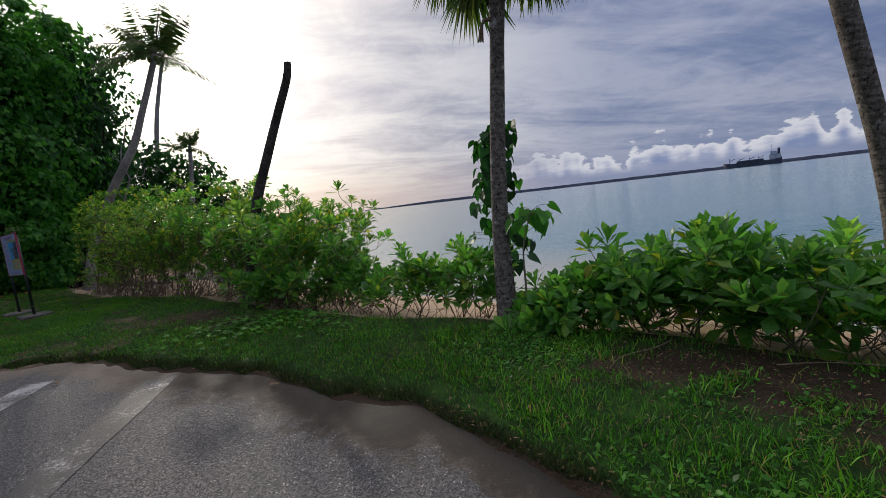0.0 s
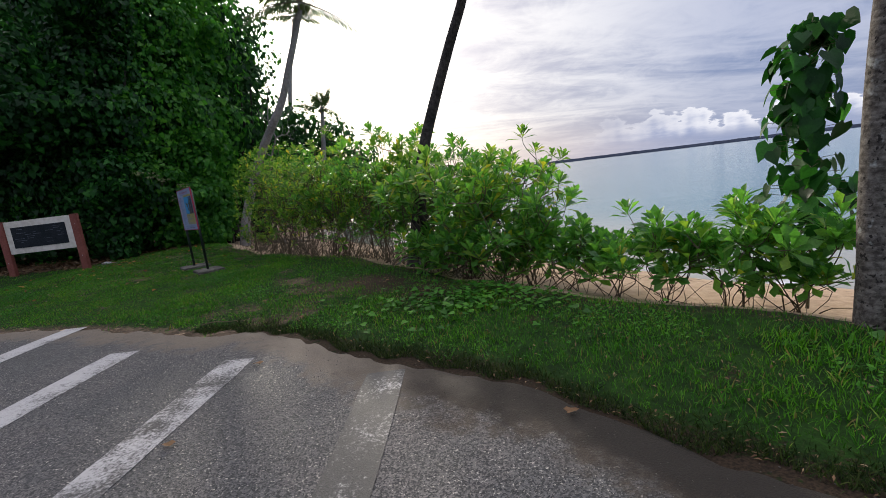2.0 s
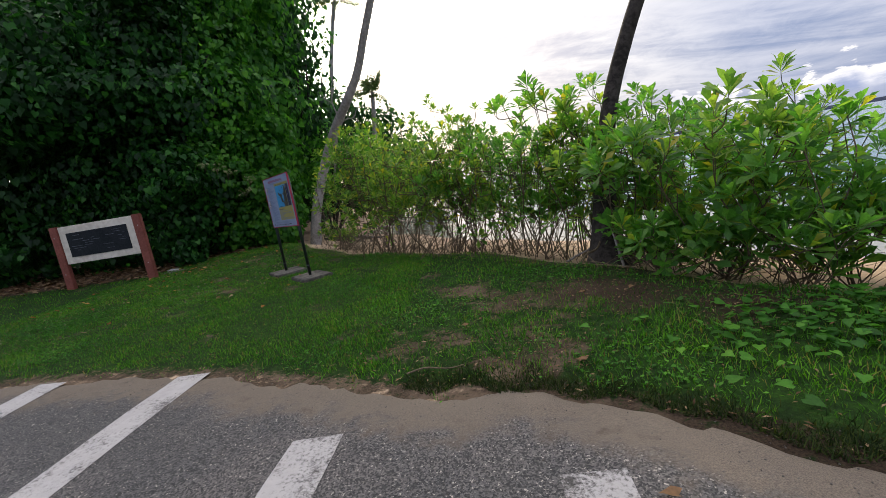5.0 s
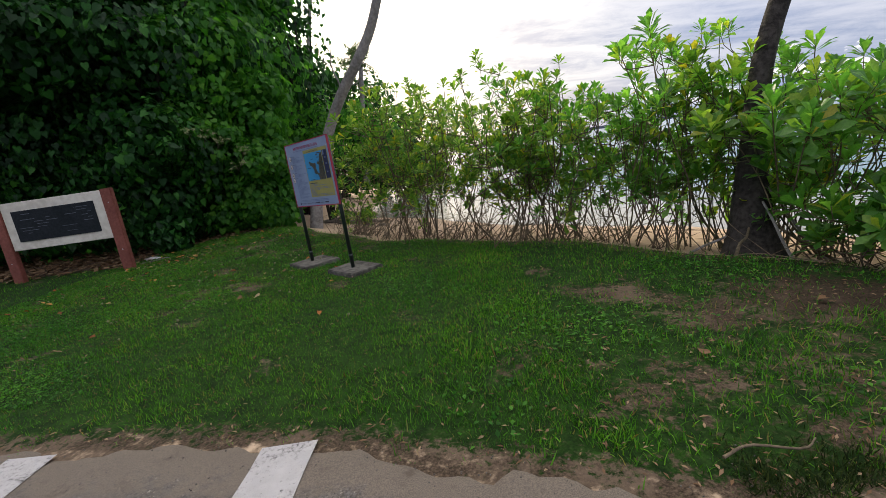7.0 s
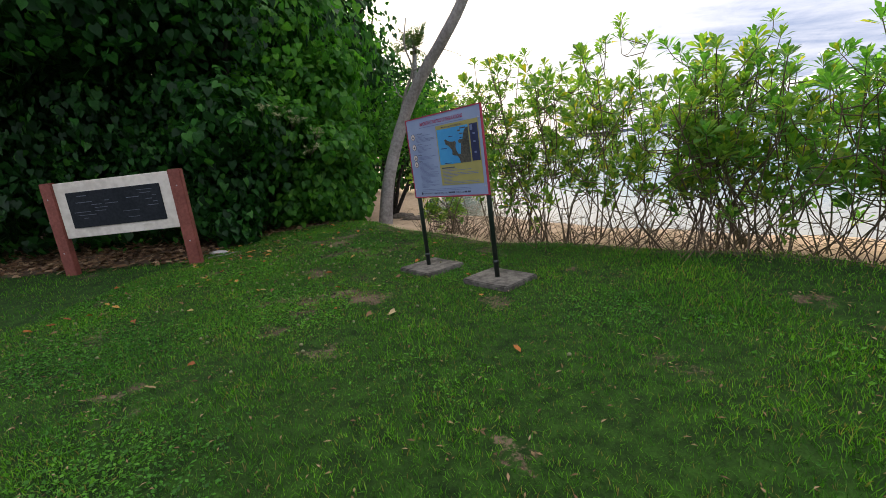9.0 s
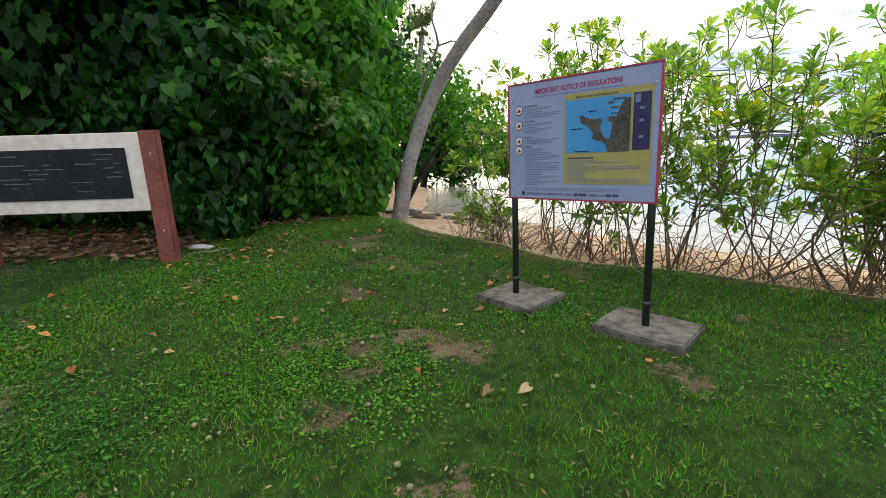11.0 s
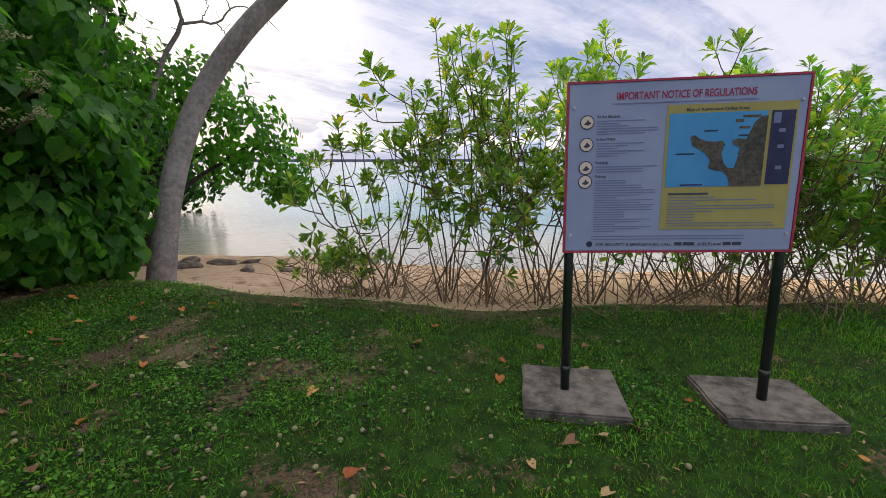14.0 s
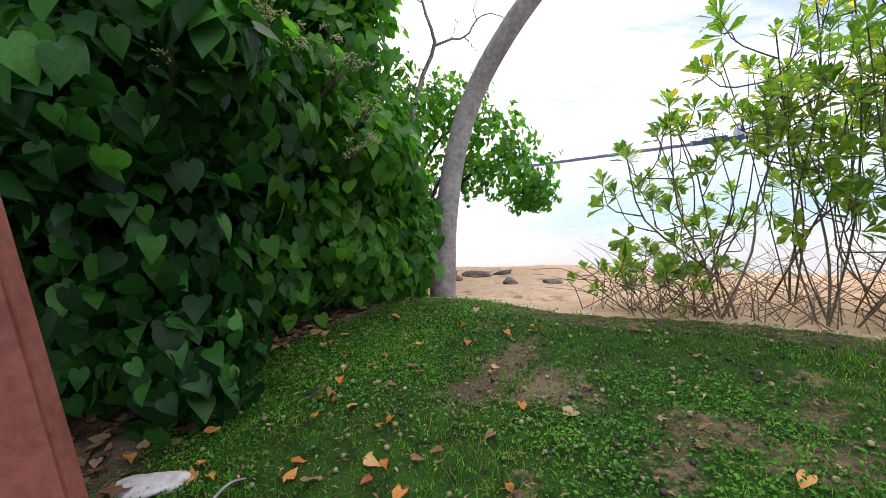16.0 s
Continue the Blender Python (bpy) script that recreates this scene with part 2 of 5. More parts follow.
def build_bark(n, p):
    ring = n.add("ShaderNodeTexWave", {"wave_type": "BANDS"}, Vector=p, Scale=4.3, Distortion=7.0, Detail=4.0)
    g = n.noise(p, 16.0, 6.0, 0.7)
    c = n.mix(n.ramp(g, 0.35, 0.65), (0.055, 0.045, 0.038), (0.17, 0.15, 0.13))
    c = n.mix(n.ramp(ring.outputs[0], 0.0, 0.3), n.mix(1.0, c, (0.78, 0.76, 0.75), "MULTIPLY"), c)
    c = n.mix(n.ramp(n.noise(p, 24.0, 2.0, 0.5), 0.62, 0.66), c, (0.02, 0.016, 0.014))
    c = n.mix(n.ramp(n.noise(p, 5.0, 4.0), 0.60, 0.68), c, (0.28, 0.28, 0.26))
    return c, n.bump(n.math("ADD", g, n.math("MULTIPLY", ring.outputs[0], 0.25)), 0.8, 0.02)


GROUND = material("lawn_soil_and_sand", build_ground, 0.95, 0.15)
ASPHALT = material("worn_asphalt", build_asphalt, 0.7, 0.28)
LINE = material("worn_line_paint", build_line, 0.6)
FADED_LINE = material("faded_line_paint", lambda n, p: build_line(n, p, 0.36), 0.65)
HALF_FADED_LINE = material("half_faded_line_paint", lambda n, p: build_line(n, p, 0.45), 0.65)
SEA = material("sea_water", build_sea, 0.12, 0.5)
BARK = material("ringed_palm_bark", build_bark, 0.9)
GREY_BARK = plain("pale_grey_bark", (0.15, 0.135, 0.125), (0.30, 0.275, 0.26), 14.0, 0.9, 0.8)
DARK_BARK = plain("dark_wet_bark", (0.014, 0.011, 0.009), (0.05, 0.042, 0.035), 18.0, 0.95, 1.0)
PALM_BARK = plain("dark_palm_bark", (0.014, 0.011, 0.010), (0.062, 0.052, 0.046), 18.0, 0.95, 1.0)
TWIG = plain("brown_twig", (0.07, 0.05, 0.033), (0.19, 0.14, 0.09), 30.0, 0.85)
STEM = plain("grey_green_stem", (0.07, 0.065, 0.04), (0.17, 0.15, 0.09), 25.0, 0.85)
NAUPAKA = leafy("naupaka_leaf", [(0.0, (0.066, 0.183, 0.040)), (0.5, (0.120, 0.305, 0.057)), (0.85, (0.204, 0.415, 0.081)), (0.97, (0.288, 0.415, 0.057)), (1.0, (0.504, 0.439, 0.046))], 0.34, 0.62, 0.5)
NAUPAKA_YELLOW = leafy("sunlit_naupaka_leaf", [(0.0, (0.072, 0.171, 0.034)), (0.35, (0.132, 0.268, 0.046)), (0.7, (0.228, 0.366, 0.063)), (0.93, (0.360, 0.439, 0.081)), (1.0, (0.600, 0.464, 0.046))], 0.36, 0.6, 0.45)
HEART_TONES = [(0.0, (0.007, 0.036, 0.007)), (0.5, (0.015, 0.07, 0.014)), (0.86, (0.036, 0.148, 0.025)), (1.0, (0.08, 0.25, 0.036))]
HEART = leafy("heart_shaped_leaf", HEART_TONES, 0.45, 0.42, 0.22)
BEACH_LEAF = leafy("beach_tree_leaf", [(0.0, (0.04, 0.15, 0.025)), (0.6, (0.08, 0.26, 0.035)), (1.0, (0.16, 0.38, 0.05))], 0.45, 0.6, 0.3)
HEART_SINGLE = leafy("single_heart_shaped_leaf", HEART_TONES, 0.45, 0.42, 0.24, single=True)
CANOPY = leafy("canopy_leaf", [(0.0, (0.011, 0.045, 0.011)), (0.6, (0.021, 0.085, 0.017)), (1.0, (0.055, 0.17, 0.03))], 0.5, 0.3, 0.22)
FROND = leafy("palm_frond_leaf", [(0.0, (0.04, 0.08, 0.02)), (0.6, (0.075, 0.14, 0.03)), (1.0, (0.16, 0.17, 0.05))], 0.4, 0.3)
GRASS = leafy("grass_blade", [(0.0, (0.018, 0.08, 0.006)), (0.5, (0.06, 0.215, 0.014)), (0.9, (0.145, 0.38, 0.028)), (0.94, (0.28, 0.25, 0.09)), (1.0, (0.20, 0.13, 0.06))], 0.55, 0.35, 0.2, drift=True)
# Darker grass tones: the shade along the asphalt edge is put into the colour.
SHADE_GRASS = leafy("shade_dark_grass", [(0.0, (0.012, 0.02, 0.006)), (0.6, (0.03, 0.055, 0.012)), (1.0, (0.07, 0.085, 0.02))], 0.7, 0.25, 0.15)
WEED = leafy("ground_weed_leaf", [(0.0, (0.02, 0.09, 0.009)), (0.6, (0.05, 0.2, 0.017)), (1.0, (0.1, 0.3, 0.032))], 0.5, 0.35, 0.25, drift=True)
DEAD_LEAF = leafy("fallen_orange_leaf", [(0.0, (0.26, 0.07, 0.02)), (0.35, (0.46, 0.15, 0.03)), (0.6, (0.52, 0.26, 0.07)), (0.8, (0.40, 0.30, 0.18)), (1.0, (0.24, 0.13, 0.07))], 0.6, 0.15, 0.3, single=True)
BROWN_LEAF = leafy("dry_brown_leaf", [(0.0, (0.10, 0.05, 0.03)), (0.6, (0.20, 0.11, 0.06)), (1.0, (0.36, 0.24, 0.15))], 0.8, 0.1, 0.2)
FLOWER = plain("pale_flower_cluster", (0.22, 0.26, 0.10), (0.42, 0.42, 0.22), 40.0, 0.8)
NUT = plain("pale_green_fruit", (0.12, 0.125, 0.055), (0.25, 0.235, 0.13), 30.0, 0.6)
ROTTEN = plain("rotten_fruit_skin", (0.012, 0.009, 0.008), (0.04, 0.03, 0.024), 40.0, 0.7)
CONCRETE = plain("weathered_concrete", (0.034, 0.03, 0.026), (0.15, 0.135, 0.12), 12.0, 0.9, 1.0)
ROCK = plain("beach_rock", (0.05, 0.042, 0.036), (0.20, 0.16, 0.13), 9.0, 0.9, 0.9)
PALE_STONE = plain("pale_limestone", (0.32, 0.30, 0.285), (0.52, 0.49, 0.48), 16.0, 0.85, 0.6)
RED_WOOD = plain("red_brown_painted_wood", (0.15, 0.042, 0.03), (0.24, 0.075, 0.055), 22.0, 0.65, 0.35)
CREAM = plain("weathered_cream_paint", (0.52, 0.46, 0.39), (0.68, 0.62, 0.54), 8.0, 0.75, 0.35)
SLATE = plain("blackened_plaque", (0.008, 0.011, 0.014), (0.020, 0.023, 0.028), 20.0, 0.7, 0.4, 0.15)
FAINT = plain("faded_lettering", (0.07, 0.08, 0.10), (0.16, 0.17, 0.20), 60.0, 0.7)
POST = plain("dark_green_pipe_paint", (0.006, 0.012, 0.010), (0.016, 0.026, 0.022), 25.0, 0.4, 0.2, 0.5)
PANEL = plain("pale_lilac_sign_sheet", (0.185, 0.235, 0.36), (0.225, 0.28, 0.40), 3.0, 0.45, 0.03)
RED_TRIM = plain("dark_red_edge", (0.26, 0.02, 0.05), (0.36, 0.04, 0.07), 12.0, 0.5)
RED_INK = plain("red_ink", (0.24, 0.012, 0.05), (0.30, 0.03, 0.075), 12.0, 0.5, 0.0)
YELLOW_INK = plain("olive_yellow_ink", (0.25, 0.225, 0.07), (0.30, 0.27, 0.09), 5.0, 0.5, 0.0)
BLUE_INK = plain("map_blue_ink", (0.025, 0.19, 0.40), (0.045, 0.25, 0.47), 4.0, 0.5, 0.0)
NAVY_INK = plain("navy_ink", (0.012, 0.016, 0.05), (0.02, 0.028, 0.08), 8.0, 0.5, 0.0)
LAND_INK = plain("map_land_ink", (0.02, 0.024, 0.018), (0.085, 0.075, 0.058), 45.0, 0.5, 0.0)
GREY_INK = plain("grey_blue_ink", (0.11, 0.14, 0.24), (0.14, 0.17, 0.28), 20.0, 0.5, 0.0)
DARK_INK = plain("dark_ink", (0.03, 0.035, 0.06), (0.05, 0.055, 0.09), 20.0, 0.5, 0.0)
ICON_INK = plain("icon_cream_ink", (0.50, 0.42, 0.36), (0.58, 0.50, 0.43), 20.0, 0.5, 0.0)
METAL = plain("galvanised_metal", (0.30, 0.30, 0.30), (0.5, 0.5, 0.5), 20.0, 0.4)
# Far ship and breakwater: distance haze is mixed into the tones as blue-grey.
HULL = plain("hazed_dark_hull", (0.03, 0.035, 0.06), (0.07, 0.075, 0.11), 0.2, 0.6)
SHIP_WHITE = plain("hazed_ship_white", (0.22, 0.24, 0.32), (0.40, 0.42, 0.5), 0.2, 0.6)
FAR_ROCK = plain("hazed_breakwater_rock", (0.022, 0.03, 0.055), (0.05, 0.06, 0.095), 0.15, 0.9)


# ---- mesh helpers ----
def smooth(a, b, v):
    k = np.clip((np.asarray(v, float) - a) / (b - a), 0, 1)
    return k * k * (3 - 2 * k)


def mesh(name, verts, faces, mats, parent=None, label="", shaded=False):
    """One mesh object from arrays; faces is one array, or several of different corner counts."""
    faces = faces if isinstance(faces, (list, tuple)) else [faces]
    faces = [np.asarray(f, np.int32) for f in faces if len(f)]
    me = bpy.data.meshes.new(name)
    verts = np.asarray(verts, np.float32)
    me.vertices.add(len(verts))
    me.vertices.foreach_set("co", verts.ravel())
    loops = np.concatenate([f.ravel() for f in faces])
    sizes = np.concatenate([np.full(len(f), f.shape[1], np.int32) for f in faces])
    me.loops.add(len(loops))
    me.loops.foreach_set("vertex_index", loops)
    me.polygons.add(len(sizes))
    me.polygons.foreach_set("loop_start", np.concatenate([[0], np.cumsum(sizes)[:-1]]).astype(np.int32))
    if shaded:
        me.polygons.foreach_set("use_smooth", np.ones(len(sizes), bool))
    me.update(calc_edges=True)
    for m in mats if isinstance(mats, (list, tuple)) else [mats]:
        me.materials.append(m)
    ob = new(name, me)
    if parent:
        ob.parent = parent
    if label:
        ob["label"] = label
    return ob


def part(name, bm, mat, parent=None, label="", shaded=False):
    """Links a bmesh as one mesh object."""
    me = bpy.data.meshes.new(name)
    if shaded:
        for f in bm.faces:
            f.smooth = True
    bm.to_mesh(me)
    bm.free()
    me.materials.append(mat)
    ob = new(name, me)
    if parent:
        ob.parent = parent
    if label:
        ob["label"] = label
    return ob


def box(x0, x1, y0, y1, z0, z1, bevel=0.0, segments=1):
    bm = bmesh.new()
    bmesh.ops.create_cube(bm, size=1, matrix=Matrix.Translation(((x0 + x1) / 2, (y0 + y1) / 2, (z0 + z1) / 2)) @ Matrix.Diagonal((x1 - x0, y1 - y0, z1 - z0, 1)))
    if bevel:
        bmesh.ops.bevel(bm, geom=bm.edges[:], offset=bevel, segments=segments, affect="EDGES")
    return bm


def rod(a, b, r, sides=10):
    bm = bmesh.new()
    a, b = Vector(a), Vector(b)
    m = Matrix.Translation((a + b) / 2) @ (b - a).to_track_quat("Z", "Y").to_matrix().to_4x4()
    bmesh.ops.create_cone(bm, cap_ends=True, segments=sides, radius1=r, radius2=r, depth=(b - a).length, matrix=m)
    return bm


def lump(size, seed, bits=2, rough=0.25):
    bm = bmesh.new()
    bmesh.ops.create_icosphere(bm, subdivisions=bits, radius=1)
    for v in bm.verts:
        v.co *= 1 + rough * noise.noise(v.co * 1.3 + Vector((seed * 3.1, seed, 0)))
        v.co = Vector((v.co.x * size[0], v.co.y * size[1], v.co.z * size[2]))
    return bm


class Tubes:
    """Collects tapered tubes into one mesh."""

    def __init__(self):
        self.v, self.f, self.n = [], [], 0

    def add(self, pts, radii, sides=5):
        pts = np.asarray(pts, float)
        d = np.gradient(pts, axis=0)
        d /= np.linalg.norm(d, axis=1)[:, None] + 1e-9
        ref = np.array([[0.12, 1.0, 0.05]]) if np.abs(d[:, 2]).mean() > 0.5 else np.array([[0.05, 0.03, 1.0]])
        a = np.cross(d, ref)
        a /= np.linalg.norm(a, axis=1)[:, None] + 1e-9
        b = np.cross(d, a)
        ang = np.linspace(0, 2 * np.pi, sides, endpoint=False)
        ring = pts[:, None] + np.asarray(radii, float)[:, None, None] * (np.cos(ang)[None, :, None] * a[:, None] + np.sin(ang)[None, :, None] * b[:, None])
        self.v.append(ring.reshape(-1, 3))
        k = np.arange(len(pts) - 1)[:, None] * sides
        i = np.arange(sides)[None]
        j = (i + 1) % sides
        q = np.stack([k + i, k + j, k + sides + j, k + sides + i], -1).reshape(-1, 4) + self.n
        self.f.append(q)
        self.n += len(pts) * sides

    def mesh(self, name, mat, parent=None, label=""):
        return mesh(name, np.concatenate(self.v), np.concatenate(self.f), mat, parent, label, True)


def curve(pts, n=12):
    """A smooth line through the points (Catmull-Rom)."""
    p = np.asarray(pts, float)
    p = np.concatenate([[2 * p[0] - p[1]], p, [2 * p[-1] - p[-2]]])
    out = []
    for k in np.linspace(0, len(p) - 3 - 1e-6, n):
        i, t = int(k), k - int(k)
        a, b, c, d = p[i:i + 4]
        out.append(0.5 * (2 * b + (c - a) * t + (2 * a - 5 * b + 4 * c - d) * t * t + (3 * b - a - 3 * c + d) * t ** 3))
    return np.array(out)


def turns(rng, n, tilt, spin=None):
    """n rotation matrices: turned about z, after tipping by the given angles."""
    spin = rng.uniform(0, 2 * np.pi, n) if spin is None else spin
    own = rng.uniform(0, 2 * np.pi, n)
    c, s, ct, st, co, so = np.cos(spin), np.sin(spin), np.cos(tilt), np.sin(tilt), np.cos(own), np.sin(own)
    o, e = np.zeros(n), np.ones(n)
    z = np.stack([c, -s, o, s, c, o, o, o, e], -1).reshape(n, 3, 3)
    x = np.stack([e, o, o, o, ct, -st, o, st, ct], -1).reshape(n, 3, 3)
    w = np.stack([co, -so, o, so, co, o, o, o, e], -1).reshape(n, 3, 3)
    return z, x, w


def scatter(shape, rot, at, size):
    """Copies of a small shape (verts, [faces]) joined into arrays."""
    v, fs = shape
    n = len(at)
    out = np.einsum("nij,kj->nki", rot * np.asarray(size, float).reshape(-1, 1, 1), v) + np.asarray(at)[:, None]
    step = (np.arange(n) * len(v))[:, None, None]
    return out.reshape(-1, 3), [(np.asarray(f)[None] + step).reshape(-1, np.asarray(f).shape[1]) for f in fs]


def spoon_leaf():
    v = np.array([(0, 0, 0), (-0.07, 0.4, 0.03), (0, 0.4, 0.0), (0.07, 0.4, 0.03), (-0.19, 0.76, 0.05), (0, 0.8, 0.005), (0.19, 0.76, 0.05), (0, 1.0, -0.06)])
    return v, [np.array([(0, 2, 1), (0, 3, 2), (4, 5, 7), (5, 6, 7)]), np.array([(1, 2, 5, 4), (2, 3, 6, 5)])]


def heart_leaf():
    v = np.array([(0, 0.04, 0), (-0.24, -0.12, 0.04), (-0.47, 0.1, 0.05), (-0.42, 0.42, 0.04), (-0.2, 0.75, -0.02), (0, 1.06, -0.14), (0.2, 0.75, -0.02), (0.42, 0.42, 0.04), (0.47, 0.1, 0.05), (0.24, -0.12, 0.04), (0, 0.45, -0.035)])
    return v, [np.array([(0, 1, 10), (1, 2, 10), (2, 3, 10), (3, 4, 10), (4, 5, 10), (5, 6, 10), (6, 7, 10), (7, 8, 10), (8, 9, 10), (9, 0, 10)])]


def round_heart_leaf():
    half = [(0.16, -0.09, 0.03), (0.34, -0.06, 0.05), (0.46, 0.1, 0.045), (0.46, 0.3, 0.03), (0.38, 0.52, 0.01), (0.24, 0.74, -0.04), (0.1, 0.93, -0.11)]
    v = [(0, 0.05, 0), *half, (0, 1.07, -0.17), *[(-x, y, z) for x, y, z in reversed(half)], (0, 0.32, -0.03), (0, 0.65, -0.06)]
    f = [(k, k + 1, 16) for k in range(0, 4)] + [(4, 5, 16), (5, 17, 16), (5, 6, 17), (6, 7, 17), (7, 8, 17), (8, 9, 17), (9, 10, 17), (10, 11, 17), (11, 16, 17), (11, 12, 16), (12, 13, 16), (13, 14, 16), (14, 15, 16), (15, 0, 16)]
    return np.array(v), [np.array(f)]


def small_leaf():
    v = np.array([(0, 0, 0), (-0.22, 0.5, 0.05), (0.22, 0.5, 0.05), (0, 1, -0.08)])
    return v, [np.array([(0, 2, 1), (1, 2, 3)])]


def rosette(rng, count=13):
    """A whorl of spoon leaves at a twig's end."""
    v, fs = spoon_leaf()
    n = count
    k = np.arange(n)
    tip = np.radians(np.interp(k, (0, n - 1), (8, 72)) + rng.uniform(-9, 9, n))
    spin = k * 2.39996 + rng.uniform(-0.3, 0.3, n)
    z, x, _ = turns(rng, n, tip, spin)
    size = np.interp(k, (0, n - 1), (1.0, 0.7)) * rng.uniform(0.85, 1.15, n)
    at = np.stack([np.zeros(n), np.zeros(n), np.interp(k, (0, n - 1), (-0.25, 0.05))], -1)
    return scatter((v, fs), z @ x, at, size)


# ---- lie of the land ----
# u runs out to sea, v along the shore
def land_u(x, y):
    return (x + y) / math.sqrt(2)


def land_v(x, y):
    return (y - x) / math.sqrt(2)


def at_uv(u, v):
    return (u - v) / math.sqrt(2), (u + v) / math.sqrt(2)


EDGE = [(-60, 9.6), (-14, 8.5), (-9.1, 8.0), (-8.4, 7.95), (-7.1, 7.72), (-6.3, 7.4), (-5.0, 6.95), (-4.1, 6.8), (-3.2, 6.2), (-2.5, 5.65), (-1.9, 5.4), (-1.28, 4.98), (-0.6, 4.23), (-0.1, 3.8), (0.32, 3.47), (0.6, 3.0), (1.0, 2.3), (1.2, 2.0), (1.5, 0.5), (1.6, -2.0), (1.62, -60)]
EDGE_X, EDGE_Y = np.array([e[0] for e in EDGE], float), np.array([e[1] for e in EDGE], float)


def edge_y(x):
    """Where the paving ends, going ahead."""
    return np.interp(x, EDGE_X, EDGE_Y)


def out_by(x, y):
    """Metres past the crest of the lawn, towards the sea."""
    x, y = np.asarray(x, float), np.asarray(y, float)
    v = land_v(x, y)
    crest = 4.75 + 0.2 * np.sin(v * 0.7) + 0.08 * np.sin(v * 2.3) + 0.9 * np.maximum(0, v - 24) - 0.35 * smooth(13, 18, v)
    return land_u(x, y) - crest


def height(x, y):
    x, y = np.asarray(x, float), np.asarray(y, float)
    s = np.clip(-0.69 * x + 0.73 * y, -8, 26)
    d = out_by(x, y)
    drop = 0.34 * smooth(-0.25, 1.6, d) + 0.117 * np.clip(d - 1.1, 0, 6) + 0.06 * np.clip(d - 7, 0, 40)
    hollow = 0.075 * np.exp(-(((x + 9.0) / 2.6) ** 2 + ((y - 12.9) / 2.6) ** 2))
    return -0.12 + 0.012 * s - drop - hollow + 0.012 * np.sin(x * 1.7 + y) * np.sin(y * 1.3)


SEA_LEVEL = -0.70


# ---- ground, paving, sea ----
def axis(fine0, fine1, step, far):
    mid = np.arange(fine0, fine1, step)
    grow = np.cumsum(step * 1.28 ** np.arange(1, 60))
    grow = np.append(grow[grow < far], far)
    return np.concatenate([(fine0 - grow)[::-1], mid, mid[-1] + grow])


def grid(xs, ys):
    gx, gy = np.meshgrid(xs, ys)
    n, m = len(xs), len(ys)
    i = (np.arange(m - 1)[:, None] * n + np.arange(n - 1)[None]).ravel()
    return gx.ravel(), gy.ravel(), np.stack([i, i + 1, i + n + 1, i + n], -1)


def attribute(ob, name, values):
    a = ob.data.attributes.new(name, "FLOAT", "POINT")
    a.data.foreach_set("value", np.asarray(values, np.float32))


BARE = [(-10.15, 11.65, 0.22, 0.95), (-9.87, 12.03, 0.26, 0.9), (-9.48, 11.8, 0.30, 0.9), (-10.0, 11.3, 0.2, 0.7), (-9.92, 10.76, 0.3, 0.65), (-10.3, 12.9, 0.35, 0.7), (-10.74, 15.37, 0.45, 0.85), (-10.46, 14.83, 0.4, 0.8), (-10.2, 14.1, 0.4, 0.7), (-9.9, 13.9, 0.35, 0.7), (-11.3, 14.3, 0.25, 0.6), (-4.67, 9.6, 0.6, 0.7), (-4.4, 8.86, 0.6, 0.75), (-4.77, 8.08, 0.4, 0.65), (-4.1, 7.3, 0.6, 0.8), (-5.2, 7.65, 0.4, 0.6), (-3.3, 8.7, 1.15, 0.75), (-2.3, 8.2, 0.9, 0.72), (-4.1, 8.0, 0.6, 0.55),
        (-4.6, 9.6, 0.6, 0.5), (2.5, 3.6, 0.7, 0.9), (3.2, 2.9, 0.8, 1.0), (3.7, 2.0, 0.9, 1.0), (2.9, 3.2, 0.5, 0.9), (-0.9, 7.2, 0.6, 0.55), (-9.6, 14.2, 0.3, 0.6), (-8.9, 13.6, 0.35, 0.5), (-5.9, 8.2, 0.5, 0.45)]


def under_trees(x, y):
    """Metres in under the trees beside the lawn (negative on the lawn)."""
    edge = np.interp(y, (14.5, 15.5, 16.5, 17.1, 17.5, 18.2), (-13.25, -13.1, -12.8, -12.3, -11.5, -10.9))
    return np.minimum(edge - x, y - 14.55)


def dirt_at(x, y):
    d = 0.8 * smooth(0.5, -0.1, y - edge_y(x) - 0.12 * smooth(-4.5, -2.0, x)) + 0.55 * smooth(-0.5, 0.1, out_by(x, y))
    wx = x + 0.16 * np.sin(3.1 * y + 0.7 * x) + 0.09 * np.sin(8.3 * y + 2 * x) + 0.05 * np.sin(19 * y)
    wy = y + 0.16 * np.sin(2.7 * x + 1.3) + 0.09 * np.sin(7.7 * x - 3 * y) + 0.05 * np.sin(21 * x)
    for bx, by, r, k in BARE:
        d = np.maximum(d, 1.1 * k * np.exp(-(((wx - bx) / r) ** 2 + ((wy - by) / r * 1.25) ** 2)))
    d = np.maximum(d, 0.55 * smooth(0.42, 0.8, np.sin(wx * 2.3 + 1) * np.sin(wy * 2.9 + wx * 0.7) * 0.6 + np.sin(wx * 6.1) * np.sin(wy * 5.3) * 0.4))
    litter = smooth(-0.3, 0.3, under_trees(x, y)) * 0.9
    return np.maximum(d, litter)


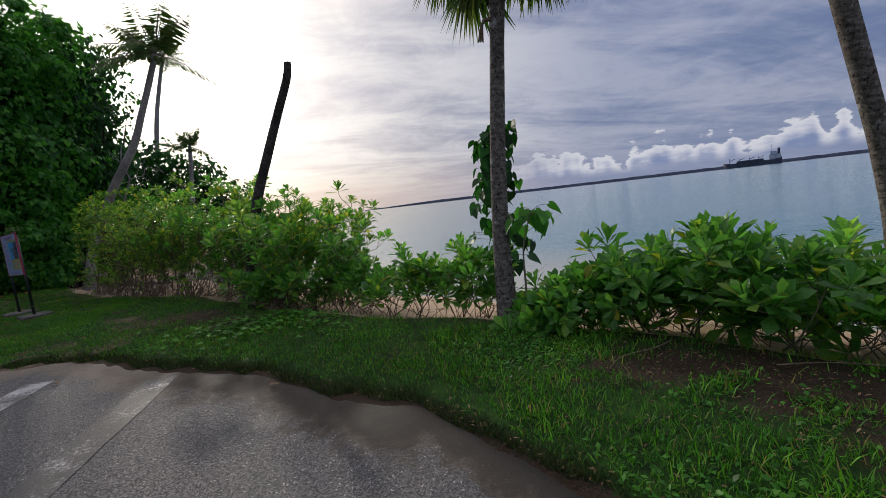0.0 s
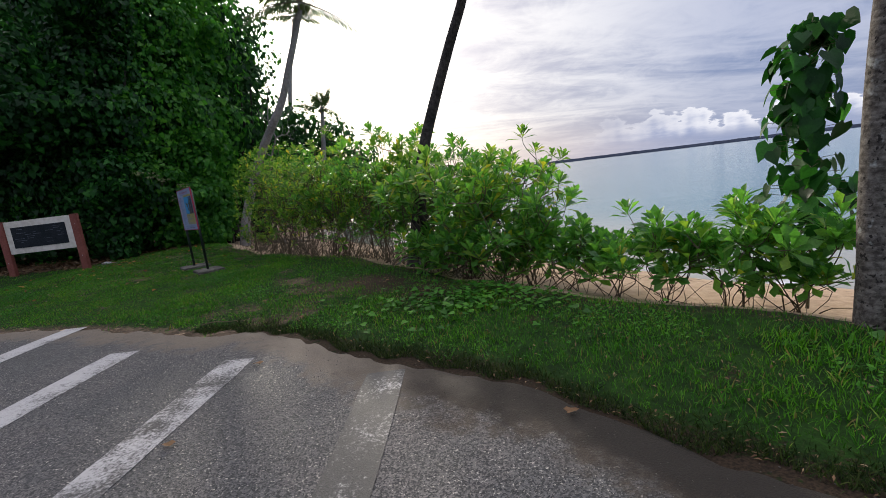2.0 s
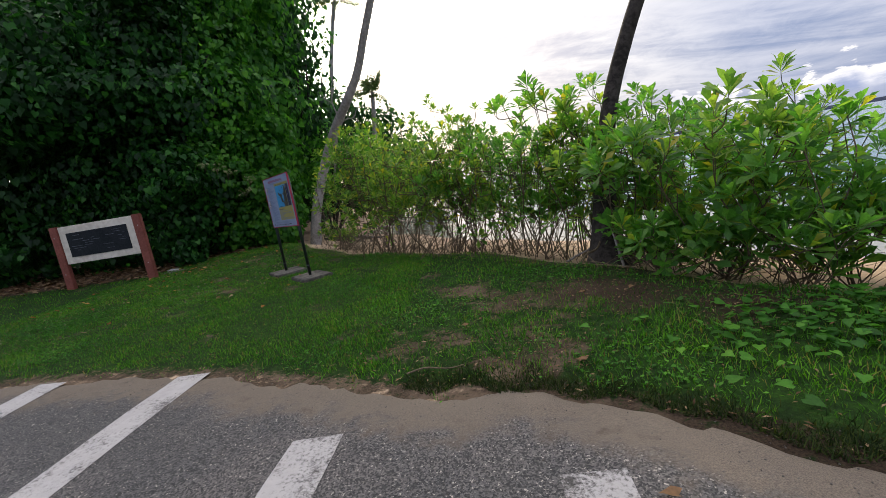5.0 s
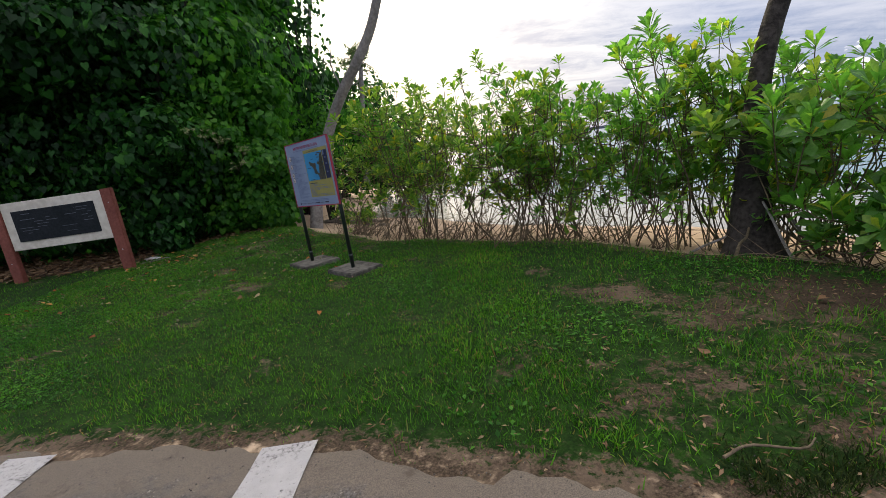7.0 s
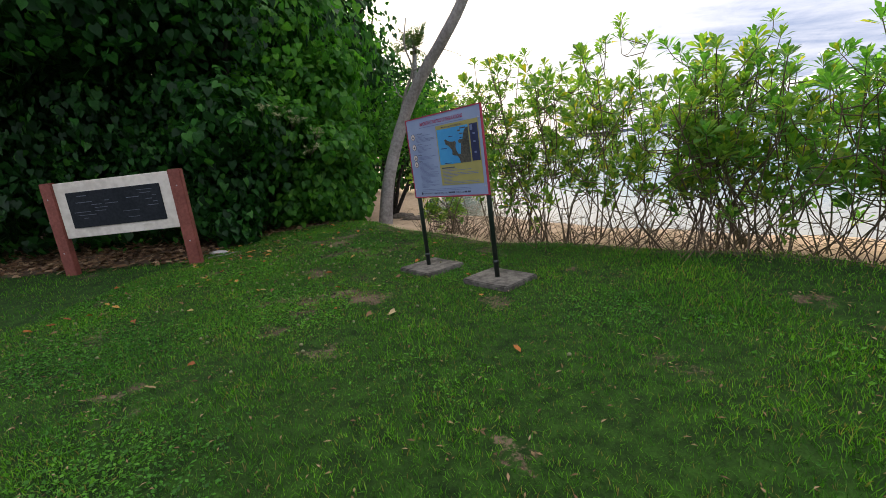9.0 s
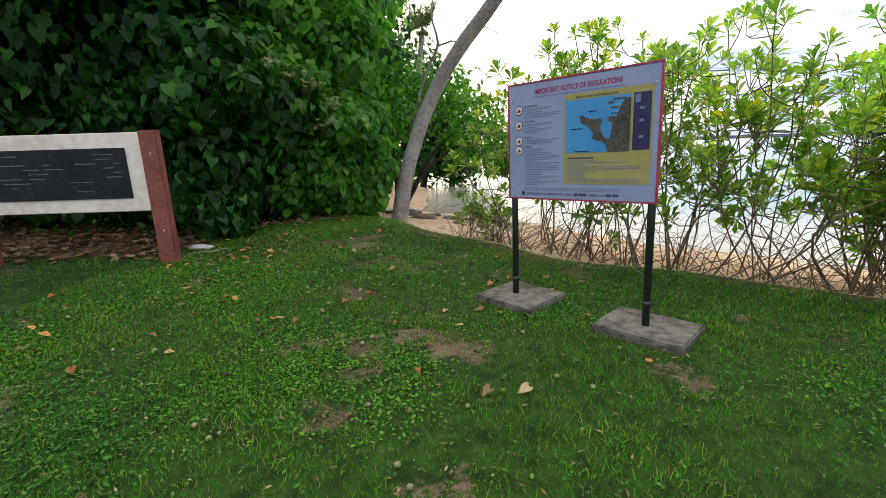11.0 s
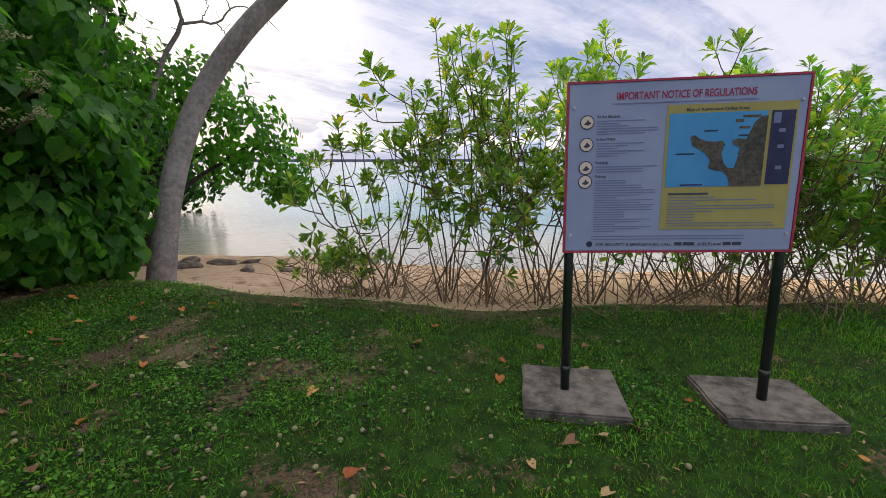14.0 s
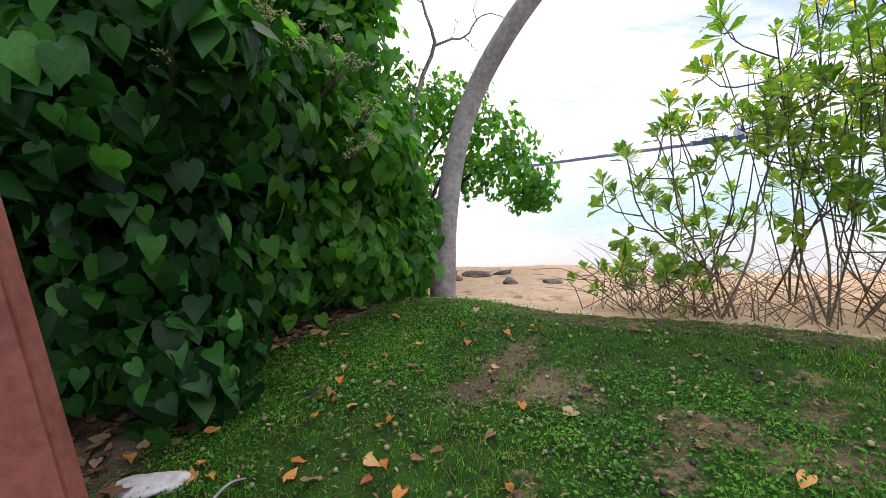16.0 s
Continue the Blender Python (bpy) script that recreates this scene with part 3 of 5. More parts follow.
def build_land():
    gx, gy, q = grid(axis(-19, 7, 0.13, 3200), axis(-4, 26, 0.13, 3200))
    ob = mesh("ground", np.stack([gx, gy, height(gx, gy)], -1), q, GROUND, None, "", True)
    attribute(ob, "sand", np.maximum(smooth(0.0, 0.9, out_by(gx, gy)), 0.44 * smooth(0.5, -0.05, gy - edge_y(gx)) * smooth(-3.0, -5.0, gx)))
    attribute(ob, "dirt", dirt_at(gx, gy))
    tagged(ob, "short green lawn with bare earth falling to a sandy beach", "ground", kind="structure")

    xs = np.concatenate([np.linspace(-60, -16, 12)[:-1], np.arange(-16, 1.62, 0.055)])
    rows = np.concatenate([np.linspace(0, 4, 34), np.linspace(4.6, 60, 12)])
    ragged = np.array([0.12 * noise.noise(Vector((x * 1.4, 0.3, 0))) + 0.1 * noise.noise(Vector((x * 5.5, 2.3, 0))) + 0.025 * noise.noise(Vector((x * 13.0, 4.1, 0))) for x in xs])
    px = np.repeat(xs[None], len(rows), 0)
    py = (edge_y(xs) + ragged)[None] - rows[:, None]
    pz = height(px, py) + 0.016
    pz[0] -= 0.03
    pz += 0.035 * smooth(-15.5, -16.5, px) + 0.035 * smooth(5.6, 7.0, np.repeat(rows[:, None], len(xs), 1))
    n, m = len(xs), len(rows)
    i = (np.arange(m - 1)[:, None] * n + np.arange(n - 1)[None]).ravel()
    ob = mesh("pavement", np.stack([px, py, pz], -1).reshape(-1, 3), np.stack([i, i + n, i + n + 1, i + 1], -1), ASPHALT, None, "", True)
    near = np.repeat(rows[:, None], n, 1)
    attribute(ob, "dirt", (smooth(1.0 + 0.5 * smooth(-4.5, -2.0, px), 0.05, near) * 0.9 + 0.12 * smooth(-3.2, 0.5, px)).ravel())
    tagged(ob, "worn grey asphalt parking area with a sandy brown edge", "pavement", kind="structure")

    sx, sy, q = grid(axis(-14, 14, 0.5, 3200), axis(2, 36, 0.5, 3200))
    d = out_by(sx, sy)
    keep = (d > 2.0)[q].any(1)
    ob = mesh("sea", np.stack([sx, sy, np.full_like(sx, SEA_LEVEL)], -1), q[keep], SEA, None, "", True)
    attribute(ob, "shallow", smooth(16, 3.2, d))
    tagged(ob, "calm pale turquoise sea with small ripples", "sea", kind="structure")


def parking_line(x, y0, y1, mat=None, width=0.33):
    ys = np.linspace(y0, y1, 24)
    v = []
    for k, y in enumerate(ys):
        for s in (-1, 1):
            xx = x + s * (width / 2 + 0.012 * noise.noise(Vector((y * 4, s * 3 + x, 0))))
            yy = y + (0.05 * noise.noise(Vector((s * 2 + x, 7, 0))) if k == len(ys) - 1 else 0)
            v.append((xx, yy, float(height(xx, yy)) + 0.021))
    i = np.arange(len(ys) - 1) * 2
    ob = mesh("parking_line", v, np.stack([i, i + 1, i + 3, i + 2], -1), mat or LINE)
    tagged(ob, "worn white painted parking line on grey asphalt", "road marking", "parking lines")


# ---- plants ----
RNG = np.random.default_rng(7)
ROSETTES = [rosette(RNG, 13) for _ in range(4)]


def join(chunks):
    """Joins several (verts, [faces of 3], [faces of 4]) arrays."""
    vs, tri, quad, n = [], [], [], 0
    for v, fs in chunks:
        vs.append(v)
        for f in fs:
            (tri if f.shape[1] == 3 else quad).append(f + n)
        n += len(v)
    out = [np.concatenate(a) for a in (tri, quad) if a]
    return np.concatenate(vs), out


def naupaka(x, y, tall, spread, stems, heads, low, mat, rng, label, size=0.135, twigs=0, lean=(0, 0)):
    """A beach shrub: branching bare stems below, whorls of spoon leaves at the twig ends."""
    z0 = float(height(x, y))
    thing = new("beach_shrub")
    thing.location = (x, y, z0)
    tubes, ends = Tubes(), []
    per = max(2, round(heads / stems / 2.2))
    for k in range(stems):
        a = k * 2.39996 + rng.uniform(-0.5, 0.5)
        go = np.array([math.cos(a), math.sin(a), 0])
        r1 = spread * math.sqrt(rng.uniform(0.08, 1.25))
        a2 = a + rng.normal(0, 1.3)
        far = np.array([math.cos(a2), math.sin(a2), 0])
        top = tall * rng.uniform(0.6, 0.86) * (1 - 0.28 * (r1 / spread) ** 2)
        b = np.array([rng.uniform(-0.3, 0.3) * spread, rng.uniform(-0.25, 0.25) * spread, 0])
        b[2] = float(height(x + b[0], y + b[1])) - z0 - 0.05
        e = far * r1 + np.array([lean[0], lean[1], top])
        pts = curve([b, b + (e - b) * 0.3 + go * rng.uniform(-0.05, 0.3) * spread + rng.normal(0, 0.07, 3), b + (e - b) * 0.65 + go * rng.uniform(-0.1, 0.25) * spread + rng.normal(0, 0.1, 3), e], 10)
        thick = rng.uniform(0.005, 0.012) * (0.6 + 0.2 * tall)
        tubes.add(pts, np.linspace(thick, 0.006, 10), 5)
        for j in range(per):
            f = rng.uniform(low, 1.0)
            i = min(int(f * 9), 8)
            p = pts[i] + (pts[i + 1] - pts[i]) * (f * 9 - i)
            out = go * rng.uniform(-0.3, 1.0) + rng.normal(0, 0.75, 3) * (1, 1, 0.35) + (0, 0, rng.uniform(0.1, 0.6))
            q = p + out / np.linalg.norm(out) * rng.uniform(0.12, 0.3) * (0.35 + 0.3 * tall)
            tip = q + out * (0.3, 0.3, 0.1) * rng.uniform(0.1, 0.4) + (0, 0, rng.uniform(0.1, 0.28) * (0.4 + 0.22 * tall))
            tubes.add(curve([p, q, tip], 6), np.linspace(0.008, 0.004, 6), 4)
            ends.append((tip, tip - q))
            if rng.uniform() < 0.85:
                t2 = q + rng.normal(0, 0.13, 3) + (0, 0, 0.14)
                tubes.add(np.array([q, (q + t2) / 2 + rng.normal(0, 0.02, 3), t2]), (0.006, 0.005, 0.004), 4)
                ends.append((t2, t2 - q))
        ends.append((pts[-1], pts[-1] - pts[-2]))
    for _ in range(twigs):
        a = rng.uniform(0, 2 * np.pi)
        b = np.array([rng.uniform(-1, 1) * spread, rng.uniform(-1, 1) * spread, 0])
        b[2] = float(height(x + b[0], y + b[1])) - z0 - 0.02
        a += math.pi * (math.cos(a) + math.sin(a) < -0.25)
        run = rng.uniform(0.3, 1.3)
        e = b + np.array([math.cos(a) * run, math.sin(a) * run, rng.uniform(0.05, 0.8)])
        tubes.add(curve([b, (b + e) / 2 + rng.normal(0, 0.12, 3) * (1, 1, 0.6) + (0, 0, 0.1), e], 6), np.linspace(rng.uniform(0.003, 0.008), 0.002, 6), 4)
    tubes.mesh("branchwork", TWIG if twigs else STEM, thing)
    at = np.array([p for p, _ in ends])
    up = np.array([d / np.linalg.norm(d) for _, d in ends]) * 0.75 + (0, 0, 0.55) + rng.normal(0, 0.16, (len(ends), 3))
    up /= np.linalg.norm(up, axis=1)[:, None]
    side = np.cross(up, rng.normal(0, 1, up.shape))
    side /= np.linalg.norm(side, axis=1)[:, None]
    rot = np.stack([side, np.cross(up, side), up], -1)
    pick = rng.integers(0, len(ROSETTES), len(ends))
    grown = rng.uniform(0.75, 1.25, len(ends)) * size
    chunks = [scatter(ROSETTES[k], rot[pick == k], at[pick == k], grown[pick == k]) for k in range(len(ROSETTES)) if (pick == k).any()]
    tagged(mesh("foliage", *join(chunks), mat, thing), kind="stuff")
    tagged(thing, label, "shrub", "beach shrubs along the shore")
    return thing


def hedge():
    rng = np.random.default_rng(21)
    thick_label = "dense green beach shrub with whorled spoon leaves on the shore bank"
    low_label = "low bright green beach shrub at the lawn's edge"
    thin_label = "open yellow-green beach shrub with bare tangled stems"
    # low clump beside the near palm
    for v, u, tall, spread, heads in [(2.1, 5.3, 0.38, 0.5, 14), (1.55, 5.35, 0.8, 0.55, 24), (1.0, 5.6, 1.35, 0.65, 38), (0.4, 5.55, 1.5, 0.7, 44), (-0.35, 5.5, 1.35, 0.8, 48), (-1.1, 5.4, 1.2, 0.8, 44), (0.75, 6.4, 1.35, 0.8, 34), (-0.2, 6.5, 1.4, 0.9, 34), (-1.9, 5.5, 1.25, 0.9, 40), (-2.7, 5.9, 1.3, 0.9, 34), (-1.2, 6.5, 1.35, 0.9, 28)]:
        x, y = at_uv(u, v)
        naupaka(x, y, tall, spread, 11, heads, 0.2, NAUPAKA, rng, low_label, 0.29)
    # middle, low and thin
    for v, u, tall, spread, heads in [(3.3, 5.8, 1.25, 0.4, 22), (3.9, 5.9, 1.5, 0.45, 34), (4.6, 5.75, 1.05, 0.4, 20), (5.3, 5.8, 1.05, 0.5, 26), (5.95, 5.8, 1.25, 0.45, 26), (6.7, 5.85, 1.6, 0.4, 30)]:
        x, y = at_uv(u, v)
        naupaka(x, y, tall, spread, 8, heads, 0.35, NAUPAKA, rng, low_label, 0.25, 6)
    # skirt of low growth at its foot
    for v, u, tall, spread, heads in [(7.1, 5.35, 1.1, 0.5, 26), (7.8, 5.3, 1.0, 0.5, 24), (8.5, 5.25, 0.85, 0.45, 20)]:
        x, y = at_uv(u, v)
        naupaka(x, y, tall, spread, 8, heads, 0.15, NAUPAKA, rng, low_label, 0.24, 6)
    # tall dense stretch in front of the broken palm
    for k, v in enumerate(np.arange(7.3, 12.6, 0.66)):
        for u, w in ((5.65, 1.0), (6.8, 1.1)):
            if abs(v - 9.35) < 0.6 and u < 6:
                u = 6.6
            x, y = at_uv(u + rng.uniform(-0.2, 0.2), v + rng.uniform(-0.2, 0.2))
            tall = np.interp(v, (7.3, 8.0, 9.0, 10.0, 10.6, 11.6, 12.6), (2.2, 2.75, 3.2, 3.5, 3.35, 3.0, 3.3)) * w * rng.uniform(0.93, 1.07)
            size = np.interp(v, (7.4, 10.4, 11.6), (0.27, 0.25, 0.19))
            naupaka(x, y, tall, 0.9, 10, int((np.interp(v, (8.0, 9.6), (30, 52)) if u < 6 else 17) * 0.23 / size), 0.42 if v < 9.0 else 0.25, NAUPAKA_YELLOW if k % 3 == 1 else NAUPAKA, rng, thick_label, size, 20 if u < 6 else 0)
    # long open stretch behind the notice board
    for k, v in enumerate(np.arange(12.9, 17.0, 0.68)):
        for u, w in ((5.35, 1.0), (6.5, 1.05)):
            x, y = at_uv(u + rng.uniform(-0.15, 0.15), v + rng.uniform(-0.2, 0.2))
            tall = np.interp(v, (12.9, 15, 16.2, 17.2), (3.65, 4.05, 4.1, 3.0)) * w * rng.uniform(0.92, 1.07)
            naupaka(x, y, tall, 0.95 if v < 15.9 else 0.65, 6 if u < 6 else 4, int(np.interp(v, (13, 15.0, 16.0, 17.2), (86, 74, 58, 36)) * (1.0 if u < 6 else 0.55)), 0.3, NAUPAKA_YELLOW, rng, thin_label, 0.19, 28 if u < 6 else 6)
    for v, u in ((17.5, 5.3), (17.9, 5.6)):
        x, y = at_uv(u, v)
        naupaka(x, y, 0.75, 0.6, 6, 12, 0.4, NAUPAKA_YELLOW, rng, "small yellow-green beach shrub on the sand", 0.15, 26)


def crown(clumps, per_m2, size, shape, rng, droop=0.55, inner=0.35):
    """Leaves over and inside a set of overlapping lumps; rot and place arrays."""
    at, out = [], []
    for cx, cy, cz, rx, ry, rz in clumps:
        area = 4 * math.pi * ((rx * ry) ** 1.6 + (rx * rz) ** 1.6 + (ry * rz) ** 1.6) ** (1 / 1.6) / 3 ** (1 / 1.6)
        n = int(area * per_m2 * (1.7 if max(rx, ry, rz) < 0.6 else 0.72))
        d = rng.normal(0, 1, (n, 3))
        d /= np.linalg.norm(d, axis=1)[:, None]
        lumpy = 1 + 0.3 * np.sin(d[:, 0] * 5 + cx * 3) * np.sin(d[:, 1] * 6 + cy) + 0.12 * np.sin(d[:, 2] * 8 + cz * 2 + d[:, 0] * 4)
        shell = np.where(rng.uniform(0, 1, n) < inner, rng.uniform(0.45, 0.95, n), rng.uniform(0.9, 1.1, n))
        at.append(np.array([cx, cy, cz]) + d * np.array([rx, ry, rz]) * (lumpy * shell)[:, None])
        out.append(d)
    at, out = np.concatenate(at), np.concatenate(out)
    return at, out


def hang(out, rng, droop):
    """Leaf frames: the blade faces outward and its tip hangs down and away."""
    n = len(out)
    face = out + rng.normal(0, 0.42, (n, 3)) + (0, 0, 0.2)
    face /= np.linalg.norm(face, axis=1)[:, None]
    tip = out * 0.35 + (0, 0, -droop) + rng.normal(0, 0.45, (n, 3))
    tip -= face * (face * tip).sum(1)[:, None]
    tip /= np.linalg.norm(tip, axis=1)[:, None]
    return np.stack([np.cross(tip, face), tip, face], -1)


def leaf_mass(name, clumps, per_m2, size, mat, rng, parent, droop=1.25, floor=0.06, inner=0.35, shape=None, singles=None):
    at, out = crown(clumps, per_m2, size, None, rng, droop, inner)
    keep = at[:, 2] > height(at[:, 0], at[:, 1]) + floor
    at, out = at[keep], out[keep]
    rot = hang(out, rng, droop)
    grown = rng.uniform(0.65, 1.2, len(at)) * size
    if singles:
        order = np.argsort(((at - np.array(singles)) ** 2).sum(1))
        base = parent.location
        data = []
        for k in range(5):
            hv, hf = round_heart_leaf()
            hv = hv * (rng.uniform(0.85, 1.1), 1, 1)
            hv[:, 2] += rng.normal(0, 0.012, len(hv)) + rng.uniform(-0.1, 0.25) * hv[:, 0] ** 2 - rng.uniform(0, 0.2) * hv[:, 1] ** 2
            data.append(hv)
        meshes = []
        for k in order[:300]:
            m = Matrix.Translation(Vector(at[k]) - base) @ Matrix(rot[k].tolist()).to_4x4() @ Matrix.Scale(float(grown[k]), 4)
            pick = int(rng.integers(0, 5))
            while len(meshes) < 5:
                meshes.append(None)
            if meshes[pick] is None:
                o = mesh("leaf", data[pick], hf, HEART_SINGLE, parent, "", True)
                meshes[pick] = o.data
            else:
                o = new("leaf", meshes[pick])
                o.parent = parent
            o.matrix_local = m
        rest = order[300:]
        at, rot, grown = at[rest], rot[rest], grown[rest]
    v, f = scatter(shape or heart_leaf(), rot, at, grown)
    return tagged(mesh(name, v, f, mat, parent, "", True), kind="stuff")


def broadleaf_thicket():
    """The big dark trees beside the lawn, leafy to the ground."""
    rng = np.random.default_rng(5)
    spots = [(-14.0, 16.9, 1.0), (-15.7, 16.9, 1.0), (-17.9, 17.0, 1.05), (-20.4, 17.2, 1.1), (-23.4, 17.2, 1.2), (-27.2, 17.4, 1.3), (-13.0, 18.3, 0.9), (-12.55, 20.4, 0.95), (-12.4, 23.0, 1.1)]
    for k, (x, y, s) in enumerate(spots):
        thing = new("broadleaf_tree")
        thing.location = (x, y + 1.2, float(height(x, y)))
        inv = Matrix.Translation(-Vector(thing.location))
        tubes = Tubes()
        for b in range(4):
            a = rng.uniform(0, 2 * np.pi)
            e = np.array([x + math.cos(a) * 1.6 * s, y + 1.4 + math.sin(a) * 1.4 * s, 6.5 * s])
            base = np.array([x + rng.uniform(-0.3, 0.3), y + 1.2 + rng.uniform(-0.3, 0.3), float(height(x, y)) - 0.1])
            tubes.add(curve([base, base + (e - base) * 0.35 + rng.normal(0, 0.25, 3), base + (e - base) * 0.7 + rng.normal(0, 0.3, 3), e], 10), np.linspace(0.15, 0.03, 10), 7)
        trunk = tubes.mesh("trunk", DARK_BARK, thing)
        trunk.matrix_local = inv
        low = 1.25 if k < 6 else 1.75
        r = (1.5 if k < 6 else 1.15) * s
        clumps = [(x, y + 0.1, low, r, r * 0.95, 1.15), (x + 0.9 * s, y + 0.5, low + 0.9, r * 0.75, r * 0.8, 1.0)]
        high = [(x - 0.3, y + 0.2, 3.1, 1.75 * s, 1.7 * s, 1.5), (x + 0.35, y + 0.4, 4.9, 1.8 * s, 1.8 * s, 1.5), (x - 0.2, y + 0.9, 6.7, 1.8 * s, 1.8 * s, 1.6), (x + 0.1, y + 1.5, 8.6, 1.8 * s, 1.8 * s, 1.6), (x, y + 2.2, 10.4, 1.6 * s, 1.6 * s, 1.3)]
        # overhanging clumps added up high to keep skylight off the leaves below
        if k == 0:
            high += [(x - 0.7, y - 1.5, 4.7, 1.2, 0.9, 0.7)]
        if k in (1, 2, 3):
            high += [(x + 0.6, y - 1.9, 5.0, 1.6, 1.3, 1.1), (x, y - 1.3, 6.6, 1.6, 1.3, 1.2)]
        if k == 6:
            clumps += [(-11.05, 18.15, 0.5, 0.45, 0.4, 0.45), (-11.45, 18.05, 0.45, 0.45, 0.4, 0.45), (-10.85, 18.5, 1.05, 0.42, 0.4, 0.5), (-11.35, 18.2, 1.0, 0.5, 0.5, 0.6), (-11.0, 18.45, 1.5, 0.45, 0.45, 0.55), (-11.6, 17.9, 0.9, 0.5, 0.5, 0.55), (-11.15, 18.6, 2.3, 0.6, 0.5, 0.6), (-12.0, 17.9, 1.2, 0.85, 0.7, 0.85), (-12.5, 17.3, 2.3, 0.9, 0.8, 0.8), (-11.3, 18.9, 1.6, 0.8, 0.7, 0.9), (-11.6, 18.6, 3.2, 1.0, 0.9, 1.0)]
        if k == 0:
            clumps += [(-12.95, 15.75, 0.5, 0.4, 0.4, 0.45), (-13.2, 16.1, 1.3, 0.7, 0.6, 0.9), (-12.9, 16.0, 2.6, 0.85, 0.8, 0.9)]
        near = k in (0, 1, 6)
        for _ in range(58 if near else 44):
            cx, cy, cz, rx, ry, rz = (clumps + high)[int(rng.integers(0, len(clumps) + len(high)))]
            d = rng.normal(0, 1, 3) + ((-0.5, -0.7, 0.0) if k in (6, 7, 8) else (0.45, -0.7, 0.15))
            d /= np.linalg.norm(d)
            sr = rng.uniform(0.24, 0.56)
            tx, ty, tz = cx + d[0] * rx, cy + d[1] * ry, cz + d[2] * rz
            if tz - sr > 1.3 or float(under_trees(tx, ty)) > 0.05 + 0.7 * sr:
                clumps.append((tx, ty, tz, sr, sr, sr * 0.8))
        g = leaf_mass("lower_foliage", clumps, 92 if near else 52, 0.165 if near else 0.19, BEACH_LEAF if k in (6, 7) else HEART, rng, thing, shape=round_heart_leaf() if near else None, singles=(-12.7, 14.7, 1.3) if k == 0 else None)
        g.matrix_local = inv
        g = leaf_mass("crown", high, 62 if near else 40, 0.18 if near else 0.22, BEACH_LEAF if k in (6, 7) else HEART if near else CANOPY, rng, thing)
        g.matrix_local = inv
        tagged(thing, "tall dark green broadleaf tree with heart-shaped leaves down to the ground", "tree", "trees beside the lawn")
    for x, y, s in ((-15, 21, 1.0), (-19, 21.5, 1.1), (-24, 22, 1.2), (-30, 20, 1.4), (-36, 18, 1.5), (-15, 26, 1.1)):
        thing = new("broadleaf_tree")
        thing.location = (x, y, float(height(x, y)))
        inv = Matrix.Translation(-Vector(thing.location))
        tubes = Tubes()
        tubes.add(curve([(x, y, -0.3), (x + 0.3, y, 3), (x - 0.2, y + 0.2, 7)], 8), np.linspace(0.3, 0.08, 8), 8)
        tubes.mesh("trunk", DARK_BARK, thing).matrix_local = inv
        g = leaf_mass("crown", [(x, y, 2.2, 2.6 * s, 2.2 * s, 2.2), (x + 0.4, y, 5.5, 2.8 * s, 2.4 * s, 2.4), (x, y + 0.3, 9.0, 2.6 * s, 2.4 * s, 2.4)], 16, 0.42, CANOPY, rng, thing)
        g.matrix_local = inv
        tagged(thing, "tall dark green broadleaf tree in the thicket behind the lawn", "tree", "trees beside the lawn")


def flower_sprays():
    """Pale flower heads standing out of the near foliage."""
    rng = np.random.default_rng(8)
    for x, y, z in ((-12.25, 15.5, 2.35), (-11.55, 16.3, 2.5), (-12.0, 16.0, 2.8), (-11.4, 16.8, 1.93), (-11.78, 16.2, 2.7), (-11.3, 17.0, 2.25), (-12.5, 15.4, 2.4)):
        thing = new("flower_spray")
        thing.location = (x, y, z)
        t = Tubes()
        back = np.array([-0.35, 0.5, -0.25])
        for k in range(9):
            tip = rng.normal(0, 1, 3) * (0.1, 0.1, 0.05) + (0, 0, 0.06)
            t.add(curve([back * 0.6, back * 0.2 + tip * 0.3, tip], 6), np.linspace(0.005, 0.002, 6), 4)
            blob = lump((1, 1, 0.8), k, 1, 0.3)
            bits = np.array([v.co for v in blob.verts]) * 0.0085
            faces = np.array([[v.index for v in f.verts] for f in blob.faces])
            blob.free()
            n = 16
            at = tip + rng.normal(0, 0.022, (n, 3)) * (1, 1, 0.6)
            rot = np.repeat(np.eye(3)[None], n, 0)
            tagged(mesh("flower_head", *scatter((bits, [faces]), rot, at, np.ones(n)), FLOWER, thing), kind="stuff")
        t.mesh("stalk", STEM, thing)
        tagged(thing, "pale yellow-green flower spray among heart-shaped leaves", "flowers", "flower sprays in the thicket")


def far_trees():
    rng = np.random.default_rng(15)
    for x, y, s, top in ((-15.0, 31, 1.0, 7.0), (-12.4, 32, 1.0, 7.6), (-10.3, 33, 0.95, 6.6), (-8.7, 34, 0.9, 4.8)):
        z = float(height(x, y))
        thing = new("shore_tree")
        thing.location = (x, y, z)
        inv = Matrix.Translation(-Vector(thing.location))
        tubes = Tubes()
        tubes.add(curve([(x, y, z - 0.2), (x + 0.2, y, z + 2), (x, y, top - 1)], 8), np.linspace(0.2, 0.05, 8), 6)
        tubes.mesh("trunk", DARK_BARK, thing).matrix_local = inv
        leaf_mass("crown", [(x, y, top - 1.4, 1.5 * s, 1.5 * s, 1.3), (x - 0.6, y, top - 3.2, 1.7 * s, 1.6 * s, 1.6), (x + 0.7, y, max(top - 4.6, 1.0), 1.7 * s, 1.6 * s, 1.7), (x, y, 0.9, 1.6, 1.4, 1.2)], 34, 0.27, CANOPY, rng, thing).matrix_local = inv
        tagged(thing, "dark green tree on the far bend of the shore", "tree", "trees on the far shore")


